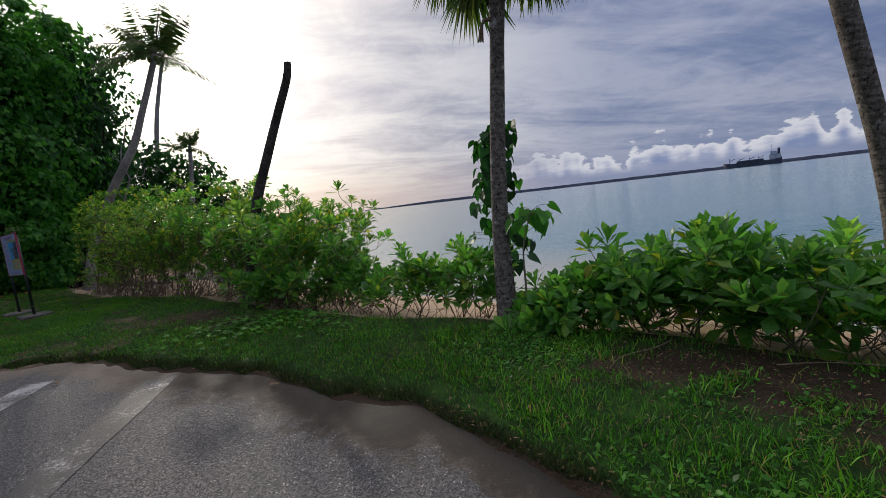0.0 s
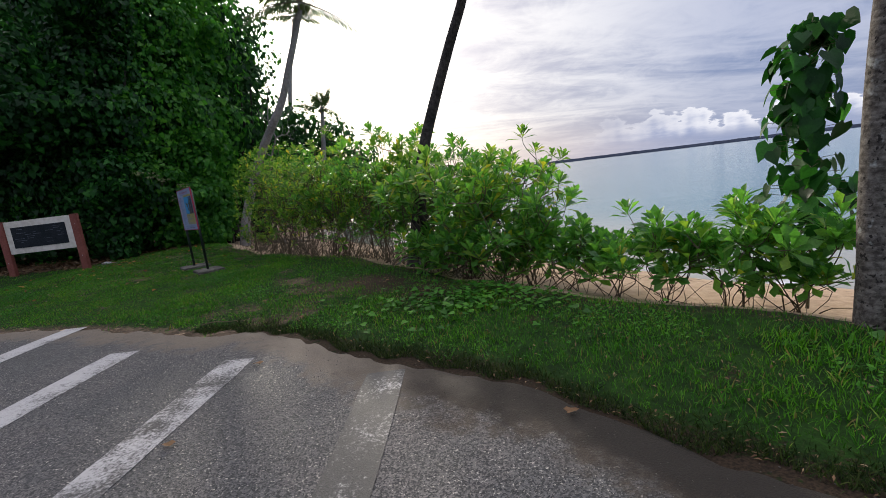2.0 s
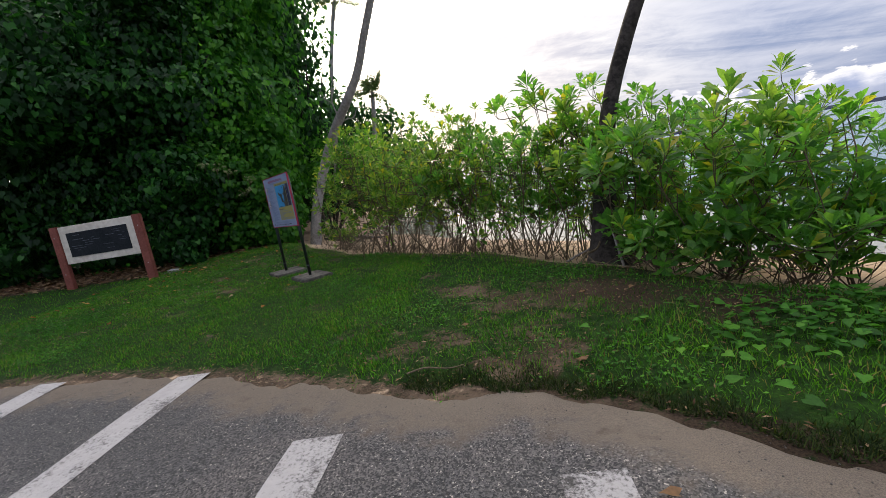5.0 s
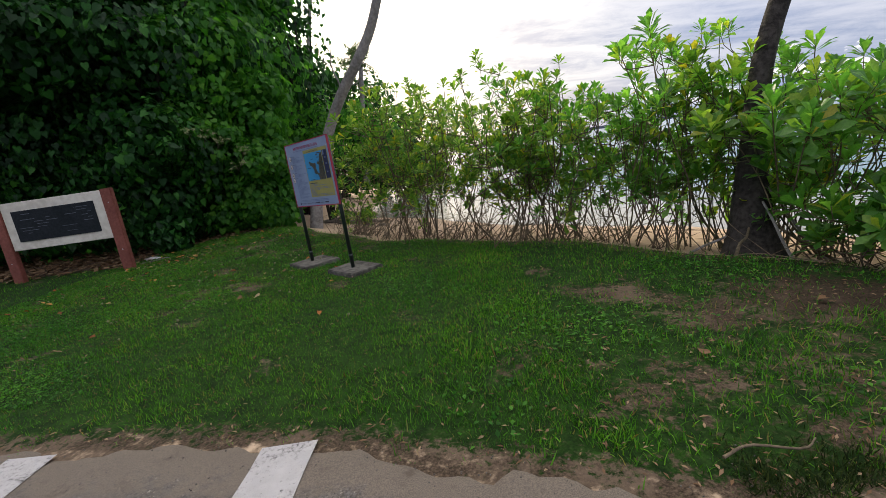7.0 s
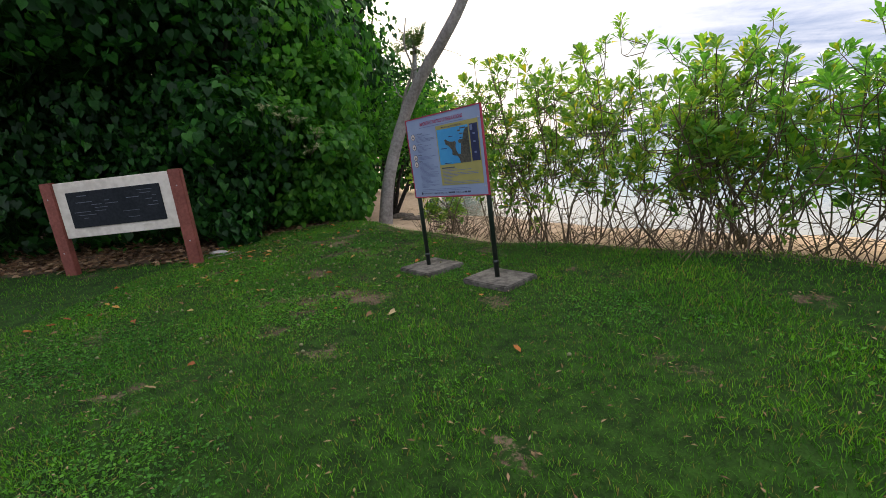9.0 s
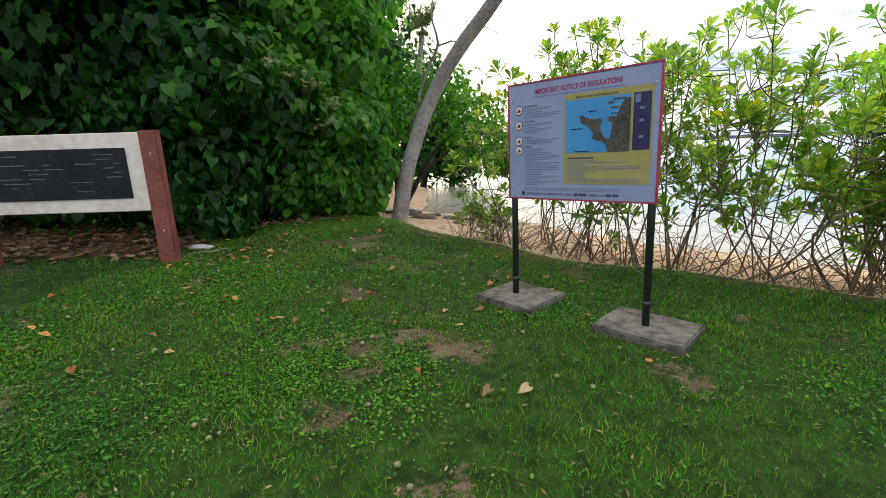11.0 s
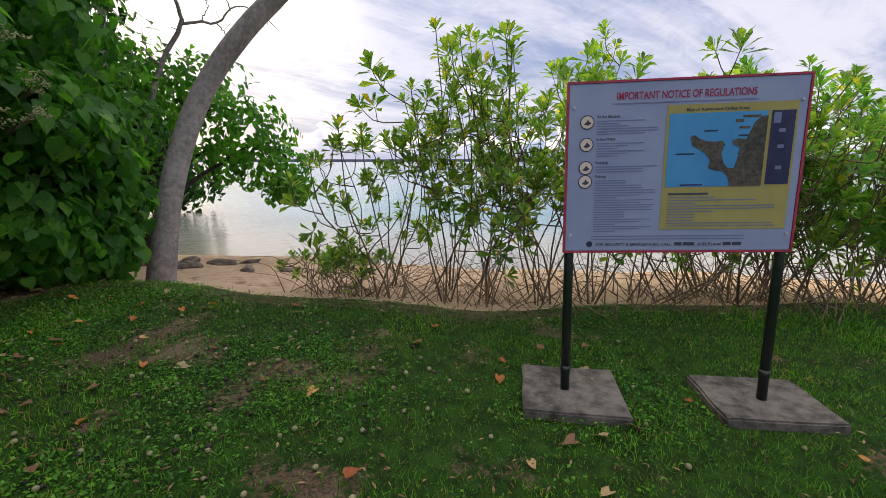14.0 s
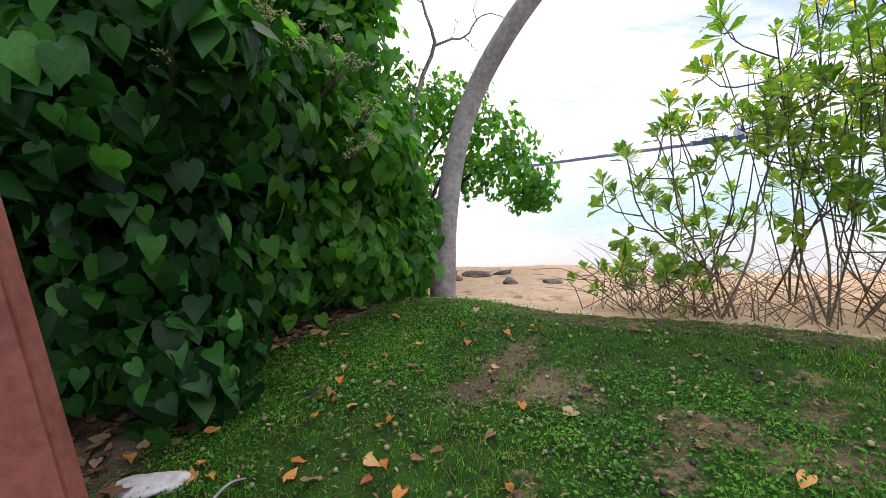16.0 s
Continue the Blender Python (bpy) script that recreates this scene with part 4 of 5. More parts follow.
def pinnate_frond(rng, base, way, length, sag, leaflets=30):
    """One feather frond: a bowed rib with drooping leaflets; (rib points, leaf arrays)."""
    way = np.array(way, float)
    flat = np.array([way[0], way[1], 0])
    t = np.linspace(0, 1, 12)
    pts = np.array(base) + way[None] * (t * length)[:, None] + np.array([0, 0, -1.0])[None] * (sag * length * t ** 2)[:, None]
    side = np.cross(flat / (np.linalg.norm(flat) + 1e-6), (0, 0, 1.0))
    v = np.array([(0, 0, 0), (-0.05, 0.35, 0), (0.05, 0.35, 0), (0, 1, -0.12)])
    at, rot, size = [], [], []
    for s in (-1, 1):
        for f in np.linspace(0.12, 0.99, leaflets):
            i = min(int(f * 11), 10)
            p = pts[i] + (pts[i + 1] - pts[i]) * (f * 11 - i)
            along = pts[i + 1] - pts[i]
            along /= np.linalg.norm(along)
            tip = side * s * 0.75 + along * 0.55 + np.array([0, 0, -0.75]) + rng.normal(0, 0.12, 3)
            tip /= np.linalg.norm(tip)
            face = np.cross(along, tip) * s
            face /= np.linalg.norm(face) + 1e-9
            rot.append(np.stack([np.cross(tip, face), tip, face], -1))
            at.append(p)
            size.append(length * 0.27 * math.sin(math.pi * min(0.97, 0.2 + f * 0.78)) + 0.05)
    return pts, scatter((v, [np.array([(0, 2, 1), (1, 2, 3)])]), np.array(rot), np.array(at), np.array(size))


def palm_trunk(pts, radii, mat, parent, flare=True, sides=12):
    c = curve(pts, 46)
    k = np.linspace(0, 1, 46)
    r = np.interp(k, np.linspace(0, 1, len(radii)), radii) * (1 + 0.008 * (np.arange(46) % 2))
    t = Tubes()
    t.add(c, r, sides)
    t.add(np.array([c[-1], c[-1] + (0, 0, 0.03)]), (r[-1], 0.005), sides)
    return t.mesh("trunk", mat, parent)


def coconut_palm(pts, radii, length, count, mat, label, seed, trim=0.6):
    rng = np.random.default_rng(seed)
    thing = new("coconut_palm")
    thing.location = pts[0]
    rel = [np.array(p) - np.array(pts[0]) for p in pts]
    palm_trunk(rel, radii, mat, thing)
    top = rel[-1]
    for k in range(count):
        a = k * 2.4 + rng.uniform(-0.3, 0.3)
        up = rng.uniform(-0.5, 2.4)
        way = np.array([math.cos(a), math.sin(a), up])
        way /= np.linalg.norm(way)
        rib, leaf = pinnate_frond(rng, top, way, length * rng.uniform(0.75, 1.05), rng.uniform(0.12, 0.5))
        frond = mesh("frond", *leaf, FROND, thing)
        t = Tubes()
        t.add(rib, np.linspace(0.03, 0.008, 12), 4)
        t.mesh("rib", STEM, frond)
    for k in range(4):
        a = k * 1.7
        o = part("coconut", lump((0.1, 0.1, 0.13), k, 1, 0.1), FROND, thing, "", True)
        o.location = top + np.array([math.cos(a) * 0.2, math.sin(a) * 0.2, -0.22])
    tagged(thing, label, "palm tree", "coconut palms")


def fan_palm():
    """The near palm with hanging fan fronds."""
    rng = np.random.default_rng(3)
    thing = new("fan_palm")
    base = np.array([1.82, 5.6, float(height(1.82, 5.6)) - 0.08])
    thing.location = base
    pts = [(0, 0, 0), (0.03, 0.06, 0.55), (0.06, 0.13, 1.2), (0.17, 0.23, 2.4), (0.33, 0.27, 3.9), (0.47, 0.3, 5.2)]
    palm_trunk(pts, (0.165, 0.135, 0.118, 0.108, 0.1, 0.13), BARK, thing)
    top = np.array(pts[-1])
    for k in range(20):
        a = k * 2.39996
        el = rng.uniform(-0.5, 0.9)
        way = np.array([math.cos(a) * math.cos(el), math.sin(a) * math.cos(el), math.sin(el)])
        hub = top + way * rng.uniform(0.45, 0.75) + (0, 0, 0.1)
        t = Tubes()
        t.add(np.array([top - (0, 0, 0.1), (top + hub) / 2 + (0, 0, 0.06), hub]), (0.016, 0.012, 0.009), 4)
        side = np.cross(way, (0, 0, 1.0))
        side /= np.linalg.norm(side)
        at, rot, size = [], [], []
        for f in np.linspace(-1.5, 1.5, 26):
            tip = way * math.cos(f) + side * math.sin(f) + np.array([0, 0, -0.65]) + rng.normal(0, 0.05, 3)
            tip /= np.linalg.norm(tip)
            face = np.cross(side * math.cos(f) - way * math.sin(f), tip)
            face /= np.linalg.norm(face) + 1e-9
            rot.append(np.stack([np.cross(tip, face), tip, face], -1))
            at.append(hub)
            size.append(rng.uniform(0.75, 0.95))
        v = np.array([(0, 0, 0), (-0.035, 0.5, 0.012), (0, 0.5, -0.01), (0.035, 0.5, 0.012), (0, 1, -0.22)])
        frond = mesh("frond", *scatter((v, [np.array([(0, 2, 1), (0, 3, 2), (1, 2, 4), (2, 3, 4)])]), np.array(rot), np.array(at), np.array(size)), FROND, thing)
        t.mesh("stalk", STEM, frond)
    for k in range(3):
        t = Tubes()
        p = np.array(pts[4]) + (-0.09, -0.05, 0.25)
        t.add(curve([p, p + (-0.12, -0.04, -0.05), p + (-0.14 - 0.03 * k, -0.04, -0.3)], 6), np.linspace(0.03, 0.012, 6), 5)
        t.mesh("dry_sheath", TWIG, thing)
    tagged(thing, "slender grey-barked palm with hanging fan fronds at the lawn's edge", "palm tree")


def sapling(x, y, tall, leaves, label, seed, bend=(0, 0), low=0.25):
    """A thin upright stem with drooping heart-shaped leaves."""
    rng = np.random.default_rng(seed)
    z = float(height(x, y))
    thing = new("sapling")
    thing.location = (x, y, z)
    t = Tubes()
    line = curve([(0, 0, -0.05), (0.04, 0.02, tall * 0.35), (-0.05 + bend[0] * 0.5, bend[1] * 0.5, tall * 0.7), (bend[0], bend[1], tall)], 12)
    t.add(line, np.linspace(0.02, 0.006, 12), 5)
    at, out = [], []
    for k in range(leaves):
        f = rng.uniform(low, 1.0)
        i = min(int(f * 11), 10)
        p = line[i] + (line[i + 1] - line[i]) * (f * 11 - i)
        a = rng.uniform(0, 2 * np.pi)
        d = np.array([math.cos(a), math.sin(a), 0.2])
        q = p + d * rng.uniform(0.05, 0.3 if leaves < 60 else 0.28 + 0.36 * (1 - f)) + (0, 0, rng.uniform(-0.05, 0.08))
        t.add(np.array([p, (p + q) / 2 + (0, 0, 0.03), q]), (0.004, 0.003, 0.003), 4)
        at.append(q)
        out.append(d)
    t.mesh("stem", STEM, thing)
    rot = hang(np.array(out), rng, 1.4)
    tagged(mesh("foliage", *scatter(heart_leaf(), rot, np.array(at), rng.uniform(0.15, 0.25, leaves)), HEART if leaves > 60 else BEACH_LEAF, thing), kind="stuff")
    tagged(thing, label, "sapling")


def broken_palm():
    thing = new("broken_palm_trunk")
    base = Vector((-2.6, 10.8, float(height(-2.6, 10.8)) - 0.05))
    thing.location = base
    palm_trunk([(0, 0, 0), (0.01, 0.05, 0.4), (0.09, 0.16, 1.3), (0.3, 0.3, 2.4), (0.66, 0.35, 3.4), (1.08, 0.25, 4.4), (1.4, 0.1, 5.1), (1.48, 0.05, 5.45)], (0.38, 0.25, 0.145, 0.118, 0.108, 0.098, 0.09, 0.08), PALM_BARK, thing)
    for k, (a, r, h) in enumerate(((-2.4, 0.75, 0.5), (-1.5, 0.6, 0.75), (-0.9, 0.85, 0.55), (-0.3, 0.8, 0.9), (0.5, 0.7, 0.45), (2.6, 0.7, 0.4))):
        t = Tubes()
        d = np.array([math.cos(a), math.sin(a), 0])
        low = float(height(base.x + d[0] * r, base.y + d[1] * r)) - base.z
        t.add(curve([d * 0.14 + (0, 0, h), d * 0.3 + (0, 0, h * 0.72), d * (r * 0.75) + (0, 0, low + h * 0.22), d * r + (0, 0, low - 0.02)], 10), np.linspace(0.014, 0.02, 10), 6)
        t.mesh("aerial_root", GREY_BARK if k % 2 else TWIG, thing)
    tagged(thing, "bare dark crownless palm trunk leaning over the shrubs", "palm trunk")


def leaning_side_palm():
    thing = new("leaning_palm_trunk")
    x, y = 5.85, 3.8
    thing.location = (x, y, float(height(x, y)) - 0.1)
    palm_trunk([(0, 0, 0), (0.0, 0.0, 1.2), (-0.12, 0.05, 2.2), (-0.32, 0.08, 3.0), (-0.62, 0.1, 4.0), (-1.0, 0.15, 5.4), (-1.4, 0.2, 7.0)], (0.16, 0.115, 0.11, 0.11, 0.105, 0.10), BARK, thing)
    tagged(thing, "ringed brown palm trunk leaning over low shrubs", "palm trunk")


def leaning_coconut():
    g = float(height(-10.4, 18.72)) - 0.05
    pts = [(-10.4, 18.72, g), (-10.24, 18.77, 0.6), (-10.08, 18.85, 1.2), (-9.87, 18.95, 1.8), (-9.61, 18.98, 2.4), (-9.27, 18.88, 3.0), (-8.83, 18.66, 3.6), (-8.3, 18.4, 4.2), (-7.72, 18.25, 5.0), (-7.28, 18.17, 6.0), (-6.83, 18.08, 7.0), (-6.4, 18.0, 8.05)]
    coconut_palm(pts, (0.2, 0.17, 0.165, 0.16, 0.155, 0.15, 0.14, 0.12, 0.11, 0.1), 2.4, 22, GREY_BARK, "grey coconut palm leaning far over the beach", 11)


def beach_tree():
    """The low leafy crown and the dead branches beside the leaning palm."""
    rng = np.random.default_rng(31)
    thing = new("beach_tree")
    x, y = -10.6, 21.3
    z = float(height(x, y))
    thing.location = (x, y, z)
    t = Tubes()
    for e in ((-8.9, 21.4, 2.6), (-8.4, 21.9, 1.9), (-9.6, 21.7, 3.3), (-7.8, 21.6, 2.2), (-10.8, 21.9, 3.0)):
        e = np.array(e) - (x, y, z)
        t.add(curve([(0, 0, -0.1), e * (0.3, 0.3, 0.5) + rng.normal(0, 0.1, 3), e * (0.7, 0.7, 0.85) + rng.normal(0, 0.12, 3), e], 9), np.linspace(0.07, 0.012, 9), 6)
    t.mesh("trunk", DARK_BARK, thing)
    t = Tubes()
    here = np.array([x, y, z])
    for pts, r0, r1 in (
            ([(-10.3, 21.4, 1.6), (-9.95, 21.3, 2.6), (-9.73, 21.23, 3.32), (-9.36, 21.06, 4.04), (-9.37, 21.0, 4.3), (-9.5, 20.95, 4.8), (-9.38, 20.9, 5.5)], 0.06, 0.018),
            ([(-9.36, 21.06, 4.04), (-9.03, 20.96, 4.14), (-8.76, 20.89, 4.13), (-8.56, 20.74, 4.36), (-8.24, 20.58, 4.43), (-7.75, 20.48, 4.1)], 0.03, 0.006),
            ([(-9.73, 21.23, 3.32), (-9.9, 21.2, 3.45), (-9.95, 21.2, 3.75)], 0.025, 0.01),
            ([(-8.76, 20.89, 4.13), (-8.66, 20.9, 4.0), (-8.55, 20.9, 3.86)], 0.014, 0.005),
            ([(-8.56, 20.74, 4.36), (-8.6, 20.7, 4.55), (-8.5, 20.7, 4.75)], 0.012, 0.004),
            ([(-9.5, 20.95, 4.8), (-9.75, 20.95, 5.0), (-9.85, 20.9, 5.3)], 0.016, 0.005),
            ([(-9.03, 20.96, 4.14), (-8.9, 20.9, 4.4), (-8.95, 20.9, 4.6)], 0.012, 0.004)):
        w = curve(np.array(pts) - here, 14) + rng.normal(0, 0.012, (14, 3))
        t.add(w, np.linspace(r0, r1, 14), 6)
        for m in (6, 9, 12):
            e = w[m] + rng.normal(0, 0.12, 3) + (0, 0, 0.06)
            t.add(curve([w[m], (w[m] + e) / 2 + rng.normal(0, 0.03, 3), e], 5), np.linspace(r1 * 0.9, 0.003, 5), 4)
    t.mesh("dead_branch", GREY_BARK, thing, "bare grey dead branches")
    clumps = [(-8.3, 21.5, 2.2, 0.95, 0.8, 0.75), (-7.75, 21.4, 1.45, 0.75, 0.7, 0.6), (-9.1, 21.8, 3.0, 0.9, 0.8, 0.65), (-10.2, 21.9, 3.2, 1.0, 0.8, 0.75), (-8.7, 21.9, 1.5, 0.55, 0.6, 0.5), (-10.4, 21.0, 2.2, 0.8, 0.7, 0.85), (-7.4, 21.4, 0.95, 0.45, 0.5, 0.35)]
    leaf_mass("foliage", clumps, 105, 0.13, BEACH_LEAF, rng, thing).matrix_local = Matrix.Translation((-x, -y, -z))
    tagged(thing, "small leafy beach tree with bare dead branches beside the leaning palm", "tree")


# ---- signs ----
def flat_shape(pts, y):
    """A thin printed shape facing -y; pts are (x, z)."""
    bm = bmesh.new()
    bm.faces.new([bm.verts.new((x, y, z)) for x, z in pts])
    return bm


def bar(x0, x1, z0, z1, y):
    return flat_shape([(x0, z0), (x1, z0), (x1, z1), (x0, z1)], y)


def disc(x, z, r, y, n=20):
    return flat_shape([(x + r * math.cos(2 * math.pi * k / n), z + r * math.sin(2 * math.pi * k / n)) for k in range(n)], y)


def words(text, x, z, size, width, mat, parent, y):
    """Lettering as a mesh, facing -y, from x on, fitted to a width."""
    c = bpy.data.curves.new("lettering", "FONT")
    c.body, c.size, c.offset = text, size, size * 0.016
    tmp = new("lettering_line", c)
    bpy.context.view_layer.update()
    me = bpy.data.meshes.new_from_object(tmp.evaluated_get(bpy.context.evaluated_depsgraph_get()))
    bpy.data.objects.remove(tmp)
    bpy.data.curves.remove(c)
    me.materials.clear()
    me.materials.append(mat)
    wide = max(v.co.x for v in me.vertices)
    for v in me.vertices:
        v.co = Vector((x + v.co.x * width / wide, y, z + v.co.y))
    ob = new("lettering", me)
    ob.parent = parent
    return ob


def notice_board():
    rng = random.Random(4)
    cx, cy = -8.285, 12.322
    thing = new("notice_board")
    thing.matrix_world = pose(cx, cy, 0.065, 0, -1.4, -44.6)
    W, Z0, Z1, Y = 0.645, 0.95, 1.93, -0.034
    for s in (-1, 1):
        p = part("post", rod((0.615 * s, 0, -0.04), (0.615 * s, 0, 1.88), 0.029, 14), POST, thing, "", True)
        part("collar", rod((0.615 * s, 0, 0.13), (0.615 * s, 0, 0.175), 0.033, 14), POST, p, "", True)
        for z in (1.05, 1.8):
            part("bolt", rod((0.615 * s, Y - 0.006, z), (0.615 * s, Y, z), 0.009, 8), METAL, p)
    board = part("board", box(-W, W, -0.031, -0.012, Z0, Z1, 0.003), PANEL, thing, "pale lilac printed metal sheet")
    t = 0.012
    for n, b in enumerate(((-W - t, W + t, Z1, Z1 + t), (-W - t, W + t, Z0 - t, Z0), (-W - t, -W, Z0, Z1), (W, W + t, Z0, Z1))):
        part("edge_trim", box(b[0], b[1], -0.036, -0.008, b[2], b[3]), RED_TRIM, thing, "thin dark red edge")
    part("back_rail", box(-0.615, 0.615, -0.012, 0.0, 1.72, 1.76), POST, thing)
    part("back_rail", box(-0.615, 0.615, -0.012, 0.0, 1.1, 1.14), POST, thing)

    def sx(f):
        return -W + 2 * W * f

    def sz(f):
        return Z1 - (Z1 - Z0) * f

    def area(name, f0, f1, g0, g1, mat, y=Y):
        return part(name, bar(sx(f0), sx(f1), sz(g1), sz(g0), y), mat, board)

    def map_x(f):
        return 0.437 + (f - 0.445) * 1.144

    def map_y(f):
        return 0.188 + (f - 0.205) * 1.034

    words("IMPORTANT NOTICE OF REGULATIONS", sx(0.205), sz(0.098), 0.058, 2 * W * 0.585, RED_INK, board, Y)
    area("printed_rule", 0.19, 0.80, 0.118, 0.124, GREY_INK)
    area("printed_panel", 0.425, 0.965, 0.138, 0.868, YELLOW_INK)
    words("Map of Authorized Fishing Areas", sx(0.505), sz(0.176), 0.024, 2 * W * 0.26, DARK_INK, board, Y - 0.002)
    area("map_sea", 0.437, 0.843, 0.188, 0.612, BLUE_INK, Y - 0.002)
    land = [(0.525, 0.335), (0.54, 0.325), (0.56, 0.345), (0.585, 0.36), (0.62, 0.365), (0.645, 0.36), (0.655, 0.38), (0.645, 0.43), (0.655, 0.48), (0.67, 0.51), (0.695, 0.515), (0.705, 0.45), (0.71, 0.40), (0.685, 0.385), (0.68, 0.36), (0.70, 0.35), (0.73, 0.355), (0.745, 0.30), (0.755, 0.265), (0.775, 0.235), (0.80, 0.23), (0.80, 0.615), (0.685, 0.615), (0.675, 0.56), (0.655, 0.53), (0.625, 0.525), (0.60, 0.51), (0.605, 0.465), (0.585, 0.43), (0.565, 0.405), (0.535, 0.385)]
    part("map_land", flat_shape([(sx(map_x(a)), sz(map_y(b))) for a, b in reversed(land)], Y - 0.004), LAND_INK, board)
    for a, b, c, d in ((0.685, 0.715, 0.245, 0.262), (0.71, 0.775, 0.225, 0.238), (0.70, 0.74, 0.285, 0.297)):
        area("map_island", map_x(a), map_x(b), map_y(c), map_y(d), LAND_INK, Y - 0.004)
    for a, b, c in ((0.575, 0.625, 0.30), (0.475, 0.545, 0.425), (0.50, 0.585, 0.60), (0.705, 0.73, 0.43), (0.70, 0.74, 0.33)):
        area("map_name", map_x(a), map_x(b), map_y(c), map_y(c) + 0.008, NAVY_INK, Y - 0.004)
    area("map_key", 0.858, 0.955, 0.188, 0.605, NAVY_INK, Y - 0.002)
    area("map_key_mark", 0.866, 0.896, 0.2, 0.26, GREY_INK, Y - 0.004)
    for g in (0.29, 0.38, 0.50):
        area("map_key_mark", 0.893, 0.919, g, g + 0.02, GREY_INK, Y - 0.004)
    area("printed_heading", 0.452, 0.625, 0.648, 0.66, DARK_INK, Y - 0.002)
    for k in range(11):
        area("printed_line", 0.452, 0.452 + rng.choice((0.12, 0.2, 0.38, 0.46, 0.47)), 0.672 + k * 0.0172, 0.678 + k * 0.0172, GREY_INK, Y - 0.002)
    for g, name, wide, rows in ((0.185, "At the Beaches", 0.1, 6), (0.315, "In the Water", 0.085, 6), (0.452, "Boating", 0.055, 3), (0.535, "Fishing", 0.05, 22)):
        z = sz(g + 0.035)
        icon = part("icon", disc(sx(0.082), z, 0.041, Y), DARK_INK, board)
        part("icon_field", disc(sx(0.082), z, 0.035, Y - 0.002), ICON_INK, icon)
        part("icon_sign", flat_shape([(sx(0.066), z - 0.012), (sx(0.085), z - 0.018), (sx(0.1), z - 0.006), (sx(0.09), z + 0.004), (sx(0.083), z + 0.016), (sx(0.078), z + 0.002)], Y - 0.004), DARK_INK, icon)
        if name:
            words(name, sx(0.125), sz(g + 0.012), 0.022, 2 * W * wide, DARK_INK, board, Y)
        else:
            area("printed_heading", 0.125, 0.125 + wide, g, g + 0.013, DARK_INK)
        for k in range(rows):
            area("printed_line", 0.125, 0.125 + rng.choice((0.1, 0.14, 0.21, 0.255, 0.265, 0.27)), g + 0.028 + k * 0.0148, g + 0.033 + k * 0.0148, GREY_INK)
    area("printed_line", 0.12, 0.80, 0.905, 0.911, GREY_INK)
    area("printed_line", 0.12, 0.80, 0.924, 0.929, GREY_INK)
    part("round_mark", disc(sx(0.112), sz(0.957), 0.018, Y), NAVY_INK, board)
    words("FOR SECURITY & EMERGENCIES, CALL", sx(0.14), sz(0.968), 0.024, 2 * W * 0.345, DARK_INK, board, Y)
    words("(HELP) and", sx(0.60), sz(0.968), 0.024, 2 * W * 0.1, DARK_INK, board, Y)
    for a, b in ((0.497, 0.53), (0.535, 0.585), (0.71, 0.745), (0.75, 0.79)):
        area("printed_line", a, b, 0.948, 0.968, DARK_INK)
    tagged(thing, "pale regulations notice board with a map on two dark green posts", "notice board")

    for x, y, wx, wy, turn in ((-8.685, 12.73, 0.64, 0.63, -48.0), (-7.825, 11.9, 0.69, 0.56, -45.0)):
        bm = box(-wx / 2, wx / 2, -wy / 2, wy / 2, -0.06, 0.065, 0.012, 2)
        bmesh.ops.subdivide_edges(bm, edges=bm.edges[:], cuts=2, use_grid_fill=True)
        for v in bm.verts:
            v.co += Vector((noise.noise(v.co * 9), noise.noise(v.co * 9 + Vector((5, 0, 0))), noise.noise(v.co * 7 + Vector((x, 9, 0))))) * 0.008
        slab = part("concrete_footing", bm, CONCRETE)
        slab.matrix_world = pose(x, y, float(height(x, y)) - 0.008, 0, 0, turn)
        tagged(slab, "rough square grey concrete footing under a sign post", "concrete slab", "footings of the notice board")


def plaque_sign():
    rng = random.Random(9)
    x0, x1, y = -15.42, -12.88, 14.2
    thing = new("plaque_sign")
    cx = (x0 + x1) / 2
    thing.location = (cx, y, float(height(cx, y)))
    half = (x1 - x0) / 2
    for s in (-1, 1):
        p = part("post", box(s * half - (0.22 if s > 0 else 0), s * half + (0.22 if s < 0 else 0), 0.0, 0.11, -0.12, 1.66, 0.012, 2), RED_WOOD, thing, "red-brown painted square timber post")
        for z in (0.42, 1.38):
            part("bolt", rod((s * (half - 0.1), -0.006, z), (s * (half - 0.1), 0, z), 0.012, 8), METAL, p)
    w = half - 0.222
    board = part("board", box(-w, w, 0.03, 0.10, 0.67, 1.64, 0.008), CREAM, thing, "weathered cream painted board")
    part("plaque", box(-w + 0.2, w - 0.2, 0.01, 0.034, 0.84, 1.46, 0.004), SLATE, board, "blackened plaque with faded lettering")
    for k in range(9):
        z = 1.38 - k * 0.055
        a = -w + 0.28 + rng.uniform(0, 0.25)
        while a < w - 0.35:
            b = a + rng.uniform(0.08, 0.35)
            if rng.random() < 0.42:
                part("faded_line", bar(a, min(b, w - 0.28), z, z + rng.uniform(0.006, 0.012), 0.006), FAINT, board)
            a = b + rng.uniform(0.04, 0.25)
    tagged(thing, "cream board with a black plaque between red-brown posts", "sign")


